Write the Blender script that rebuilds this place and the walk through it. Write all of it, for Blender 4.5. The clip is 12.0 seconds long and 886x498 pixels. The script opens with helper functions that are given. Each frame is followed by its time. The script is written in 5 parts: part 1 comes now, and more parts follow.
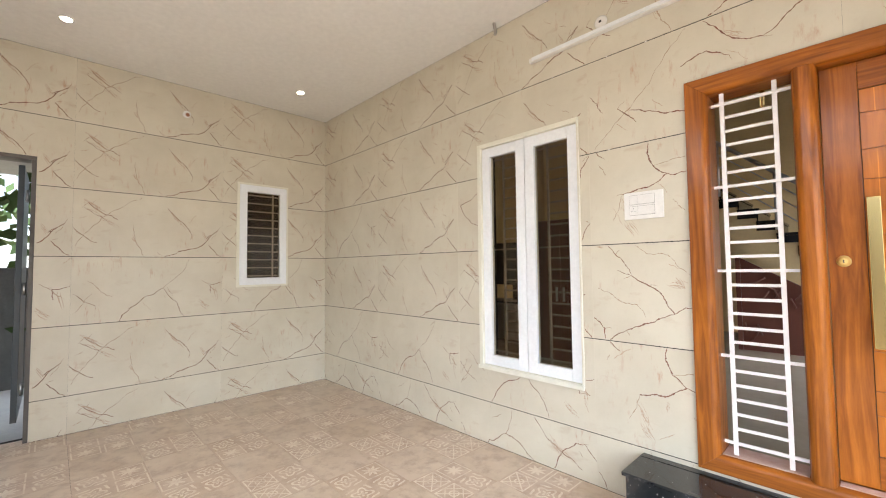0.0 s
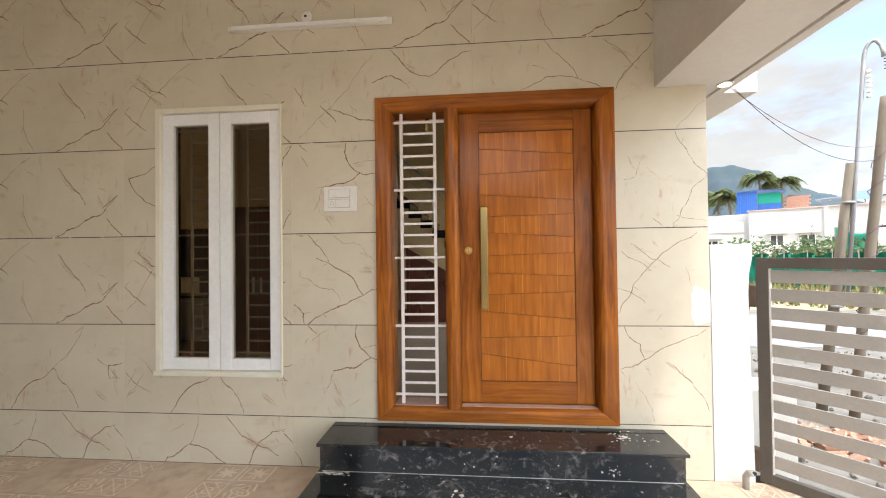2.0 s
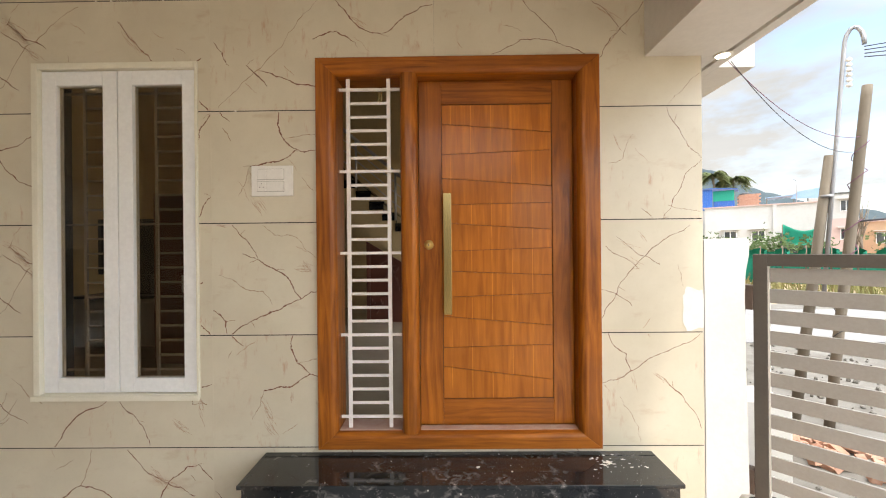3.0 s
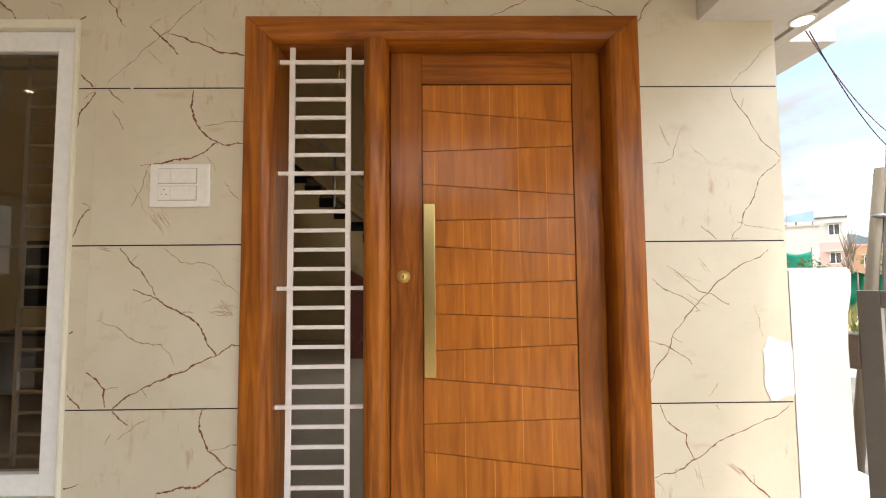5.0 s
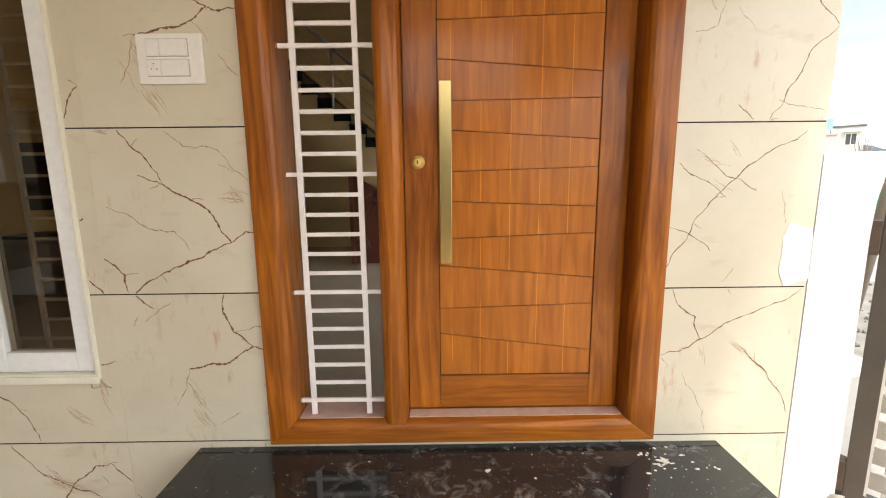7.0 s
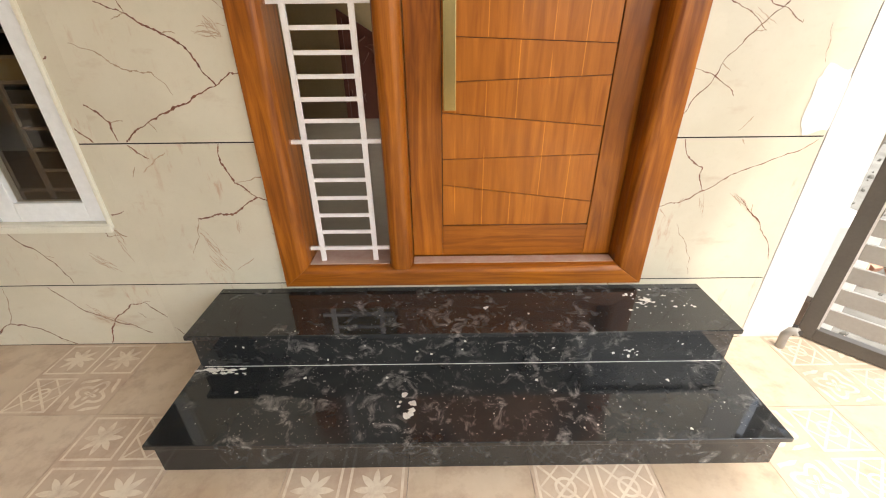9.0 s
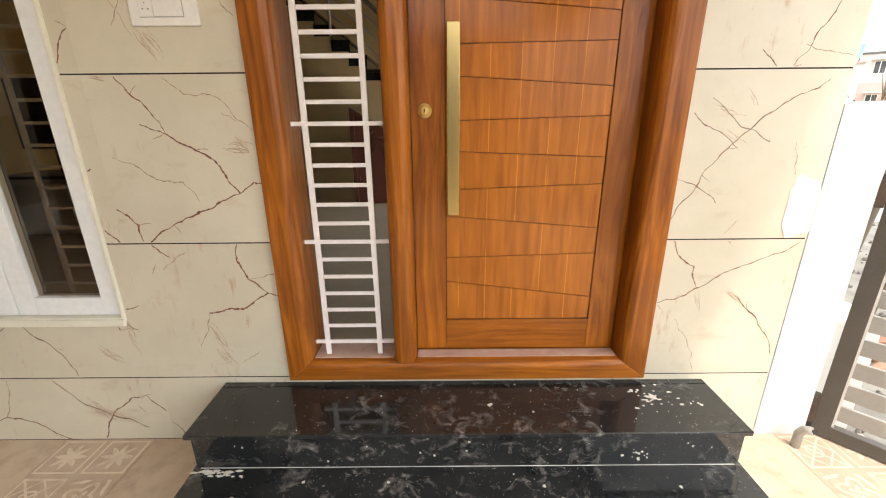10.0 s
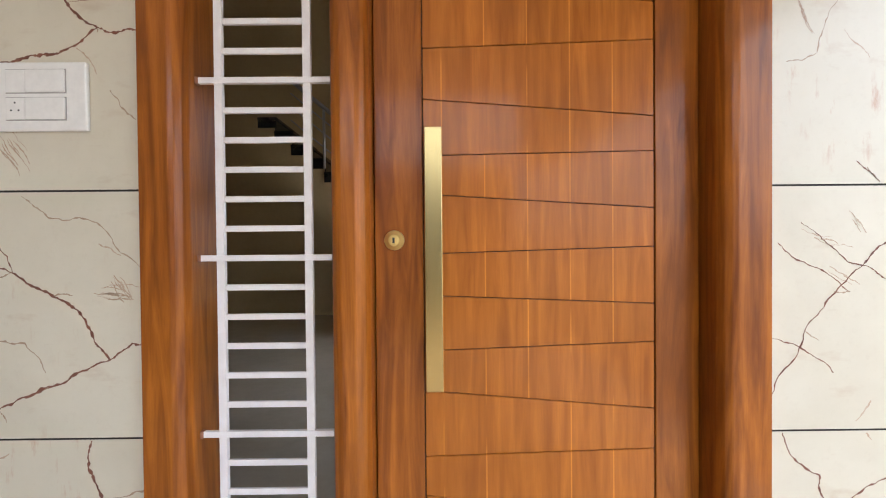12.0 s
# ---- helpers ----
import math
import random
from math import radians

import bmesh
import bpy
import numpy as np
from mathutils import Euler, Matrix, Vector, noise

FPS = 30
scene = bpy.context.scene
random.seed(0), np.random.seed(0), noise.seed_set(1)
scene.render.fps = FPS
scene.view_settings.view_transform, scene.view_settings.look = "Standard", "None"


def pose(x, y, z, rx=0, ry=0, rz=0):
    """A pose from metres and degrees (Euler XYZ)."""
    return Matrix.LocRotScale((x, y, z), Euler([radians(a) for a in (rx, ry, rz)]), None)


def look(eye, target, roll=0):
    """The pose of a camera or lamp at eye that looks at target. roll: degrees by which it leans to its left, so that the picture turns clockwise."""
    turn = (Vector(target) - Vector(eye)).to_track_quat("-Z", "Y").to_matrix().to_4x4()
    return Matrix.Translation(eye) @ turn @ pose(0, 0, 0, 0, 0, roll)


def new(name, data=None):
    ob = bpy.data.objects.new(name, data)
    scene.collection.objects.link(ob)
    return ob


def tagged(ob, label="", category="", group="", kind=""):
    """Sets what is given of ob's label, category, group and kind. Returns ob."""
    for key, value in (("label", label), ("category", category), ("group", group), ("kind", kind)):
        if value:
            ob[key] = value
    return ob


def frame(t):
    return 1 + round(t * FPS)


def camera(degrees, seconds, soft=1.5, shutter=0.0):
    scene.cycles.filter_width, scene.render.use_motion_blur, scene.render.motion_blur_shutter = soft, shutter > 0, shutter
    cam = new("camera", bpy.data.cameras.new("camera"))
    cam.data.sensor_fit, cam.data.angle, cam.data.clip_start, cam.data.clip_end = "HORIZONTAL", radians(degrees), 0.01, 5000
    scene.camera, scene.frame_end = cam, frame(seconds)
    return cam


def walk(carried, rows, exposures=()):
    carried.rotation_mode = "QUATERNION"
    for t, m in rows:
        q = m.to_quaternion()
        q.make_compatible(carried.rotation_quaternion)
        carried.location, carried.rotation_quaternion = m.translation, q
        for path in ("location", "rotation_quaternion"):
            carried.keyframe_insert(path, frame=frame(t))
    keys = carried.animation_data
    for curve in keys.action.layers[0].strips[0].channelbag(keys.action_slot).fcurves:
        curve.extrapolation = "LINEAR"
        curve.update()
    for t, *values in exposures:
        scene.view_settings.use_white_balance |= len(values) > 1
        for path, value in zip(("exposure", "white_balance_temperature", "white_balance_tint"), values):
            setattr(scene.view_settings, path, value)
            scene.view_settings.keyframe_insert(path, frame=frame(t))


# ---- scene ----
cam = camera(95.1, 12.0, soft=1.1)
ROWS = [
    (0.0, 0.662, -2.517, 1.394, 46.10, 2.60, 0.65),
    (0.5, 0.659, -2.622, 1.379, 32.98, 2.65, 0.63),
    (1.0, 0.671, -2.711, 1.380, 21.10, 2.21, 0.67),
    (1.5, 0.674, -2.702, 1.389, 11.59, 1.48, 0.74),
    (2.0, 0.666, -2.581, 1.376, 5.06, 0.82, 0.69),
    (2.5, 0.682, -2.338, 1.372, 1.85, 0.12, 0.57),
    (3.0, 0.698, -2.158, 1.377, 0.58, 0.02, 0.54),
    (3.2, 0.691, -2.062, 1.372, 0.19, 0.03, 0.53),
    (3.6, 0.705, -1.903, 1.378, -0.49, 0.45, 0.51),
    (4.0, 0.728, -1.751, 1.394, -0.75, 1.47, 0.49),
    (4.4, 0.745, -1.624, 1.409, -0.74, 2.57, 0.48),
    (4.7, 0.748, -1.556, 1.417, -0.66, 3.15, 0.48),
    (5.0, 0.735, -1.519, 1.417, -0.61, 3.27, 0.48),
    (5.5, 0.699, -1.488, 1.409, -0.57, 2.97, 0.50),
    (6.0, 0.684, -1.479, 1.372, -0.57, 1.26, 0.52),
    (6.5, 0.683, -1.481, 1.346, -0.34, -3.08, 0.53),
    (7.0, 0.679, -1.474, 1.314, -0.44, -8.86, 0.59),
    (7.5, 0.679, -1.461, 1.274, -0.50, -15.21, 0.60),
    (7.9, 0.678, -1.456, 1.249, -0.54, -20.36, 0.59),
    (8.3, 0.674, -1.457, 1.240, -0.56, -24.91, 0.55),
    (8.7, 0.670, -1.462, 1.250, -0.51, -27.81, 0.52),
    (9.0, 0.669, -1.467, 1.271, -0.42, -28.25, 0.52),
    (9.3, 0.670, -1.473, 1.307, -0.25, -26.70, 0.56),
    (9.5, 0.671, -1.476, 1.335, -0.11, -24.91, 0.60),
    (10.0, 0.662, -1.485, 1.379, -0.09, -18.04, 0.46),
    (10.5, 0.656, -1.495, 1.401, 0.01, -10.69, 0.43),
    (11.0, 0.655, -1.443, 1.395, -0.14, -5.21, 0.52),
    (11.5, 0.696, -1.188, 1.378, -0.07, -1.90, 0.54),
    (12.0, 0.717, -0.982, 1.390, -0.36, -0.68, 0.51),
]
walk(cam, [(t, pose(x, y, z, 90 + pitch, roll, yaw)) for t, x, y, z, yaw, pitch, roll in ROWS],
     exposures=[(0.0, 2.55, 6200, 10), (0.5, 2.45, 5750, 10), (1.0, 2.25, 5650, 10), (1.6, 1.92, 6250, 10), (2.5, 1.65, 7050, 10), (5.0, 1.7, 7150, 10), (7.5, 1.82, 7200, 10), (9.5, 1.9, 7250, 10), (10.8, 1.8, 7050, 10), (12.0, 1.9, 6000, 10)])

# ---- world, sun, lamps ----
SUN = Vector((-0.25, 0.36, -1.0)).normalized()
world = bpy.data.worlds.new("sky")
scene.world = world
world.use_nodes = True
wn, wl = world.node_tree.nodes, world.node_tree.links
wn.clear()
sky = wn.new("ShaderNodeTexSky")
sky.sky_type, sky.sun_disc = "NISHITA", False
sky.sun_elevation = math.asin(-SUN.z)
sky.sun_rotation = math.atan2(-SUN.x, -SUN.y)
w_co = wn.new("ShaderNodeTexCoord")
w_map = wn.new("ShaderNodeMapping")
w_map.inputs["Scale"].default_value = (1.0, 1.0, 2.6)
w_map.inputs["Location"].default_value = (0.35, 0.1, 0.2)
w_noise = wn.new("ShaderNodeTexNoise")
w_noise.inputs["Scale"].default_value, w_noise.inputs["Detail"].default_value = 2.6, 8.0
w_noise.inputs["Roughness"].default_value = 0.58
w_ramp = wn.new("ShaderNodeValToRGB")
w_ramp.color_ramp.elements[0].position, w_ramp.color_ramp.elements[1].position = 0.36, 0.56
w_shade = wn.new("ShaderNodeTexNoise")
w_shade.inputs["Scale"].default_value, w_shade.inputs["Detail"].default_value = 4.0, 5.0
w_tone = wn.new("ShaderNodeValToRGB")
w_tone.color_ramp.elements[0].color = (3.2, 3.35, 3.55, 1)
w_tone.color_ramp.elements[1].color = (3.9, 4.0, 4.1, 1)
w_tone.color_ramp.elements[0].position, w_tone.color_ramp.elements[1].position = 0.35, 0.62
w_mix = wn.new("ShaderNodeMix")
w_mix.data_type = "RGBA"
w_bg = wn.new("ShaderNodeBackground")
w_bg.inputs["Strength"].default_value = 0.13
w_out = wn.new("ShaderNodeOutputWorld")
# clouded sky grows brighter towards the veiled sun
w_dot, w_up, w_grade = wn.new("ShaderNodeVectorMath"), wn.new("ShaderNodeMapRange"), wn.new("ShaderNodeVectorMath")
w_dot.operation = "DOT_PRODUCT"
w_dot.inputs[1].default_value = -SUN
w_grade.operation = "SCALE"
w_up.inputs["To Min"].default_value, w_up.inputs["To Max"].default_value = 0.54, 5.2
w_up.inputs["From Min"].default_value, w_up.inputs["From Max"].default_value = 0.28, 0.95
wl.new(w_co.outputs["Generated"], w_dot.inputs[0])
wl.new(w_dot.outputs["Value"], w_up.inputs["Value"])
wl.new(w_tone.outputs["Color"], w_grade.inputs["Vector"])
wl.new(w_up.outputs["Result"], w_grade.inputs["Scale"])
wl.new(w_co.outputs["Generated"], w_map.inputs["Vector"])
wl.new(w_map.outputs["Vector"], w_noise.inputs["Vector"])
wl.new(w_map.outputs["Vector"], w_shade.inputs["Vector"])
wl.new(w_noise.outputs["Fac"], w_ramp.inputs["Fac"])
wl.new(w_shade.outputs["Fac"], w_tone.inputs["Fac"])
wl.new(w_ramp.outputs["Color"], w_mix.inputs["Factor"])
wl.new(sky.outputs["Color"], w_mix.inputs["A"])
wl.new(w_grade.outputs["Vector"], w_mix.inputs["B"])
wl.new(w_mix.outputs["Result"], w_bg.inputs["Color"])
wl.new(w_bg.outputs["Background"], w_out.inputs["Surface"])
sun = new("sun", bpy.data.lights.new("sun", "SUN"))
sun.data.energy, sun.data.angle, sun.data.color = 0.75, radians(3.5), (1.0, 0.97, 0.92)
sun.matrix_world = look((0, 0, 20), Vector((0, 0, 20)) + SUN)

# ---- materials ----
def shader(name):
    m = bpy.data.materials.new(name)
    m.use_nodes = True
    return m, m.node_tree.nodes, m.node_tree.links, m.node_tree.nodes["Principled BSDF"]


def coords(n, l, stretch=(1, 1, 1), shuffle=True):
    """Local coordinates, stretched, and moved by chance from object to object."""
    tc, mp = n.new("ShaderNodeTexCoord"), n.new("ShaderNodeMapping")
    mp.inputs["Scale"].default_value = stretch
    l.new(tc.outputs["Object"], mp.inputs["Vector"])
    if shuffle:
        info, mul = n.new("ShaderNodeObjectInfo"), n.new("ShaderNodeMath")
        mul.operation = "MULTIPLY"
        mul.inputs[1].default_value = 37.0
        l.new(info.outputs["Random"], mul.inputs[0])
        l.new(mul.outputs[0], mp.inputs["Location"])
    return mp.outputs["Vector"]


def noise_fac(n, l, vec, scale, detail=5.0, rough=0.6, lo=0.3, hi=0.7):
    t, r = n.new("ShaderNodeTexNoise"), n.new("ShaderNodeMapRange")
    t.inputs["Scale"].default_value, t.inputs["Detail"].default_value, t.inputs["Roughness"].default_value = scale, detail, rough
    r.inputs["From Min"].default_value, r.inputs["From Max"].default_value = lo, hi
    l.new(vec, t.inputs["Vector"])
    l.new(t.outputs["Fac"], r.inputs["Value"])
    return r.outputs["Result"]


def mix(n, l, fac, a, b):
    m = n.new("ShaderNodeMix")
    m.data_type = "RGBA"
    for key, v in (("Factor", fac), ("A", a), ("B", b)):
        if isinstance(v, tuple):
            m.inputs[key].default_value = (*v, 1)
        elif isinstance(v, float):
            m.inputs[key].default_value = v
        else:
            l.new(v, m.inputs[key])
    return m.outputs["Result"]


def times(n, l, a, k):
    m = n.new("ShaderNodeMath")
    m.operation = "MULTIPLY"
    for i, v in enumerate((a, k)):
        if isinstance(v, float):
            m.inputs[i].default_value = v
        else:
            l.new(v, m.inputs[i])
    return m.outputs[0]


def math_node(n, l, op, *args):
    m = n.new("ShaderNodeMath")
    m.operation = op
    for i, v in enumerate(args):
        if isinstance(v, (int, float)):
            m.inputs[i].default_value = v
        else:
            l.new(v, m.inputs[i])
    return m.outputs[0]


def bump(n, l, p, height, strength, distance=0.002):
    b = n.new("ShaderNodeBump")
    b.inputs["Strength"].default_value, b.inputs["Distance"].default_value = strength, distance
    l.new(height, b.inputs["Height"])
    l.new(b.outputs["Normal"], p.inputs["Normal"])


def plain(name, a, b, scale=6.0, rough=0.6, relief=0.15, metal=0.0, stretch=(1, 1, 1), rough2=None, spots=None, spot_lo=0.62):
    """Two tones by a coarse noise, a fine grain, relief, and optional stains of a third tone."""
    m, n, l, p = shader(name)
    v = coords(n, l, stretch)
    big, fine = noise_fac(n, l, v, scale), noise_fac(n, l, v, scale * 14, 3.0)
    c = mix(n, l, big, a, b)
    c = mix(n, l, times(n, l, fine, 0.25), c, tuple(x * 0.7 for x in a))
    if spots:
        c = mix(n, l, noise_fac(n, l, v, scale * 0.6, 8.0, 0.7, spot_lo, spot_lo + 0.08), c, spots)
    l.new(c, p.inputs["Base Color"])
    p.inputs["Metallic"].default_value = metal
    p.inputs["Roughness"].default_value = rough
    if rough2 is not None:
        r = n.new("ShaderNodeMapRange")
        r.inputs["To Min"].default_value, r.inputs["To Max"].default_value = rough, rough2
        l.new(big, r.inputs["Value"])
        l.new(r.outputs["Result"], p.inputs["Roughness"])
    if relief:
        bump(n, l, p, fine, relief)
    return m


def wood(name, dark, light, stretch, rough=0.42, strips=0.0):
    """Teak: long grain, pores, a few knots, and glued strips of differing tone."""
    m, n, l, p = shader(name)
    v = coords(n, l, stretch)
    w = n.new("ShaderNodeTexNoise")
    w.inputs["Scale"].default_value, w.inputs["Detail"].default_value, w.inputs["Distortion"].default_value = 2.2, 6.0, 1.6
    l.new(v, w.inputs["Vector"])
    grain = n.new("ShaderNodeMapRange")
    grain.inputs["From Min"].default_value, grain.inputs["From Max"].default_value = 0.3, 0.7
    l.new(w.outputs["Fac"], grain.inputs["Value"])
    pores = noise_fac(n, l, v, 26.0, 4.0, 0.7, 0.35, 0.75)
    cloud = noise_fac(n, l, coords(n, l, (1, 1, 1)), 2.5, 3.0)
    c = mix(n, l, grain.outputs["Result"], dark, light)
    c = mix(n, l, times(n, l, pores, 0.25), c, tuple(x * 0.5 for x in dark))
    c = mix(n, l, times(n, l, cloud, 0.5), c, tuple(x * 0.75 for x in dark))
    kn = n.new("ShaderNodeTexVoronoi")
    kn.inputs["Scale"].default_value = 2.6
    l.new(coords(n, l, tuple(1.0 if q > 2 else 0.6 for q in stretch)), kn.inputs["Vector"])
    knot = n.new("ShaderNodeMapRange")
    knot.inputs["From Min"].default_value, knot.inputs["From Max"].default_value = 0.075, 0.03
    l.new(kn.outputs["Distance"], knot.inputs["Value"])
    c = mix(n, l, times(n, l, knot.outputs["Result"], 0.6), c, tuple(x * 0.35 for x in dark))
    if strips:
        tc, sep = n.new("ShaderNodeTexCoord"), n.new("ShaderNodeSeparateXYZ")
        l.new(tc.outputs["Object"], sep.inputs["Vector"])
        cell = math_node(n, l, "FLOOR", math_node(n, l, "MULTIPLY", sep.outputs["X"], strips))
        wh = n.new("ShaderNodeTexWhiteNoise")
        wh.noise_dimensions = "1D"
        l.new(cell, wh.inputs["W"])
        c = mix(n, l, times(n, l, wh.outputs["Value"], 0.4), c, tuple(x * 0.62 for x in light))
        edge = math_node(n, l, "LESS_THAN", math_node(n, l, "ABSOLUTE", math_node(n, l, "SUBTRACT", math_node(n, l, "FRACT", math_node(n, l, "MULTIPLY", sep.outputs["X"], strips)), 0.5)), 0.016)
        c = mix(n, l, times(n, l, times(n, l, edge, noise_fac(n, l, coords(n, l, (2, 2, 1)), 3.0, 2.0, 0.5, 0.42, 0.5)), 0.4), c, tuple(min(1.0, x * 1.7) for x in light))
    l.new(c, p.inputs["Base Color"])
    p.inputs["Roughness"].default_value = rough
    p.inputs["Coat Weight"].default_value, p.inputs["Coat Roughness"].default_value = 0.3, 0.12
    p.inputs["Specular IOR Level"].default_value = 0.18
    bump(n, l, p, pores, 0.12, 0.001)
    return m


def glass(name, tint=(0.9, 0.93, 0.92)):
    m, n, l, p = shader(name)
    p.inputs["Base Color"].default_value = (*tint, 1)
    p.inputs["Transmission Weight"].default_value, p.inputs["Roughness"].default_value, p.inputs["IOR"].default_value = 1.0, 0.0, 1.45
    return m


def glow(name, color, strength):
    m, n, l, p = shader(name)
    p.inputs["Emission Color"].default_value, p.inputs["Emission Strength"].default_value = (*color, 1), strength
    return m


def marble_print():
    """Cream glazed wall tile: cloudy ground with rusty smudges; the veins lie on it as inlays."""
    m, n, l, p = shader("cream_marble_tile")
    v = coords(n, l)
    c = mix(n, l, noise_fac(n, l, v, 2.2, 6.0), (0.675, 0.622, 0.50), (0.585, 0.527, 0.41))
    smudge = noise_fac(n, l, coords(n, l, (2.0, 2.0, 5.0)), 2.6, 7.0, 0.62, 0.60, 0.78)
    c = mix(n, l, times(n, l, smudge, 0.4), c, (0.42, 0.25, 0.14))
    streak = times(n, l, noise_fac(n, l, coords(n, l, (9.0, 9.0, 2.2)), 3.0, 6.0, 0.7, 0.57, 0.70), noise_fac(n, l, v, 2.4, 2.0, 0.5, 0.50, 0.60))
    c = mix(n, l, times(n, l, streak, 0.6), c, (0.46, 0.22, 0.12))
    hair = noise_fac(n, l, v, 60.0, 4.0, 0.7, 0.55, 0.8)
    c = mix(n, l, times(n, l, hair, 0.12), c, (0.4, 0.3, 0.2))
    l.new(c, p.inputs["Base Color"])
    p.inputs["Roughness"].default_value = 0.3
    bump(n, l, p, noise_fac(n, l, v, 9.0, 2.0), 0.03, 0.002)
    return m


def floor_print(name, ornate):
    """Worn floor tile, 0.4 m: plain clouded clay, or four cream ornaments on it."""
    m, n, l, p = shader(name)
    op = lambda kind, *args: math_node(n, l, kind, *args)
    v = coords(n, l)
    info = n.new("ShaderNodeObjectInfo")
    ground = mix(n, l, noise_fac(n, l, v, 4.0, 6.0), (0.64, 0.515, 0.385), (0.49, 0.36, 0.245))
    ground = mix(n, l, times(n, l, info.outputs["Random"], 0.45), ground, (0.66, 0.54, 0.43))
    ground = mix(n, l, times(n, l, noise_fac(n, l, v, 9.0, 6.0, 0.65, 0.46, 0.66), 0.6), ground, (0.36, 0.24, 0.17))
    c = ground
    if ornate:
        tc, sep = n.new("ShaderNodeTexCoord"), n.new("ShaderNodeSeparateXYZ")
        l.new(tc.outputs["Object"], sep.inputs["Vector"])
        cells, local = [], []
        for axis in ("X", "Y"):
            q = op("MULTIPLY", op("ADD", sep.outputs[axis], 2.0), 5.0)
            cells.append(op("FLOOR", q))
            local.append(op("SUBTRACT", op("FRACT", q), 0.5))
        comb, wh, hue = n.new("ShaderNodeCombineXYZ"), n.new("ShaderNodeTexWhiteNoise"), n.new("ShaderNodeSeparateColor")
        wh.noise_dimensions = "3D"
        l.new(cells[0], comb.inputs["X"])
        l.new(cells[1], comb.inputs["Y"])
        l.new(times(n, l, info.outputs["Random"], 91.0), comb.inputs["Z"])
        l.new(comb.outputs["Vector"], wh.inputs["Vector"])
        l.new(wh.outputs["Color"], hue.inputs["Color"])
        ax, ay = (op("ABSOLUTE", q) for q in local)
        rad = op("SQRT", op("ADD", times(n, l, local[0], local[0]), times(n, l, local[1], local[1])))
        ang = op("ARCTAN2", local[1], local[0])
        far = op("MAXIMUM", ax, ay)
        line = lambda q, w: op("LESS_THAN", op("ABSOLUTE", q), w)
        frame_line = line(op("SUBTRACT", far, 0.42), 0.022)
        trellis = op("MAXIMUM", op("MAXIMUM", line(op("SUBTRACT", ax, ay), 0.03), line(op("SUBTRACT", rad, 0.15), 0.022)), line(op("SUBTRACT", op("ADD", ax, ay), 0.40), 0.022))
        tip = op("ABSOLUTE", op("SUBTRACT", op("FRACT", op("MULTIPLY", ang, 8.0 / math.tau)), 0.5))
        star = op("LESS_THAN", rad, op("ADD", 0.13, op("MULTIPLY", tip, 0.44)))
        scroll = op("GREATER_THAN", op("SINE", op("ADD", op("MULTIPLY", rad, 30.0), op("MULTIPLY", op("SINE", op("MULTIPLY", ang, 4.0)), 2.2))), 0.35)
        one, two = op("LESS_THAN", hue.outputs["Red"], 0.34), op("GREATER_THAN", hue.outputs["Red"], 0.67)
        rest = op("SUBTRACT", 1.0, op("ADD", one, two))
        form = op("ADD", op("ADD", times(n, l, trellis, one), times(n, l, star, two)), times(n, l, scroll, rest))
        form = op("MAXIMUM", times(n, l, form, op("LESS_THAN", far, 0.41)), times(n, l, frame_line, op("SUBTRACT", 1.0, rest)))
        worn = noise_fac(n, l, coords(n, l), 16.0, 6.0, 0.7, 0.28, 0.55)
        c = mix(n, l, 0.3, ground, (0.46, 0.30, 0.21))
        c = mix(n, l, times(n, l, times(n, l, form, worn), 0.85), c, (0.76, 0.66, 0.53))
    c = mix(n, l, times(n, l, noise_fac(n, l, v, 1.6, 8.0, 0.65, 0.5, 0.8), 0.3), c, (0.66, 0.58, 0.49))
    l.new(c, p.inputs["Base Color"])
    p.inputs["Roughness"].default_value = 0.3
    bump(n, l, p, noise_fac(n, l, v, 40.0), 0.06, 0.001)
    return m


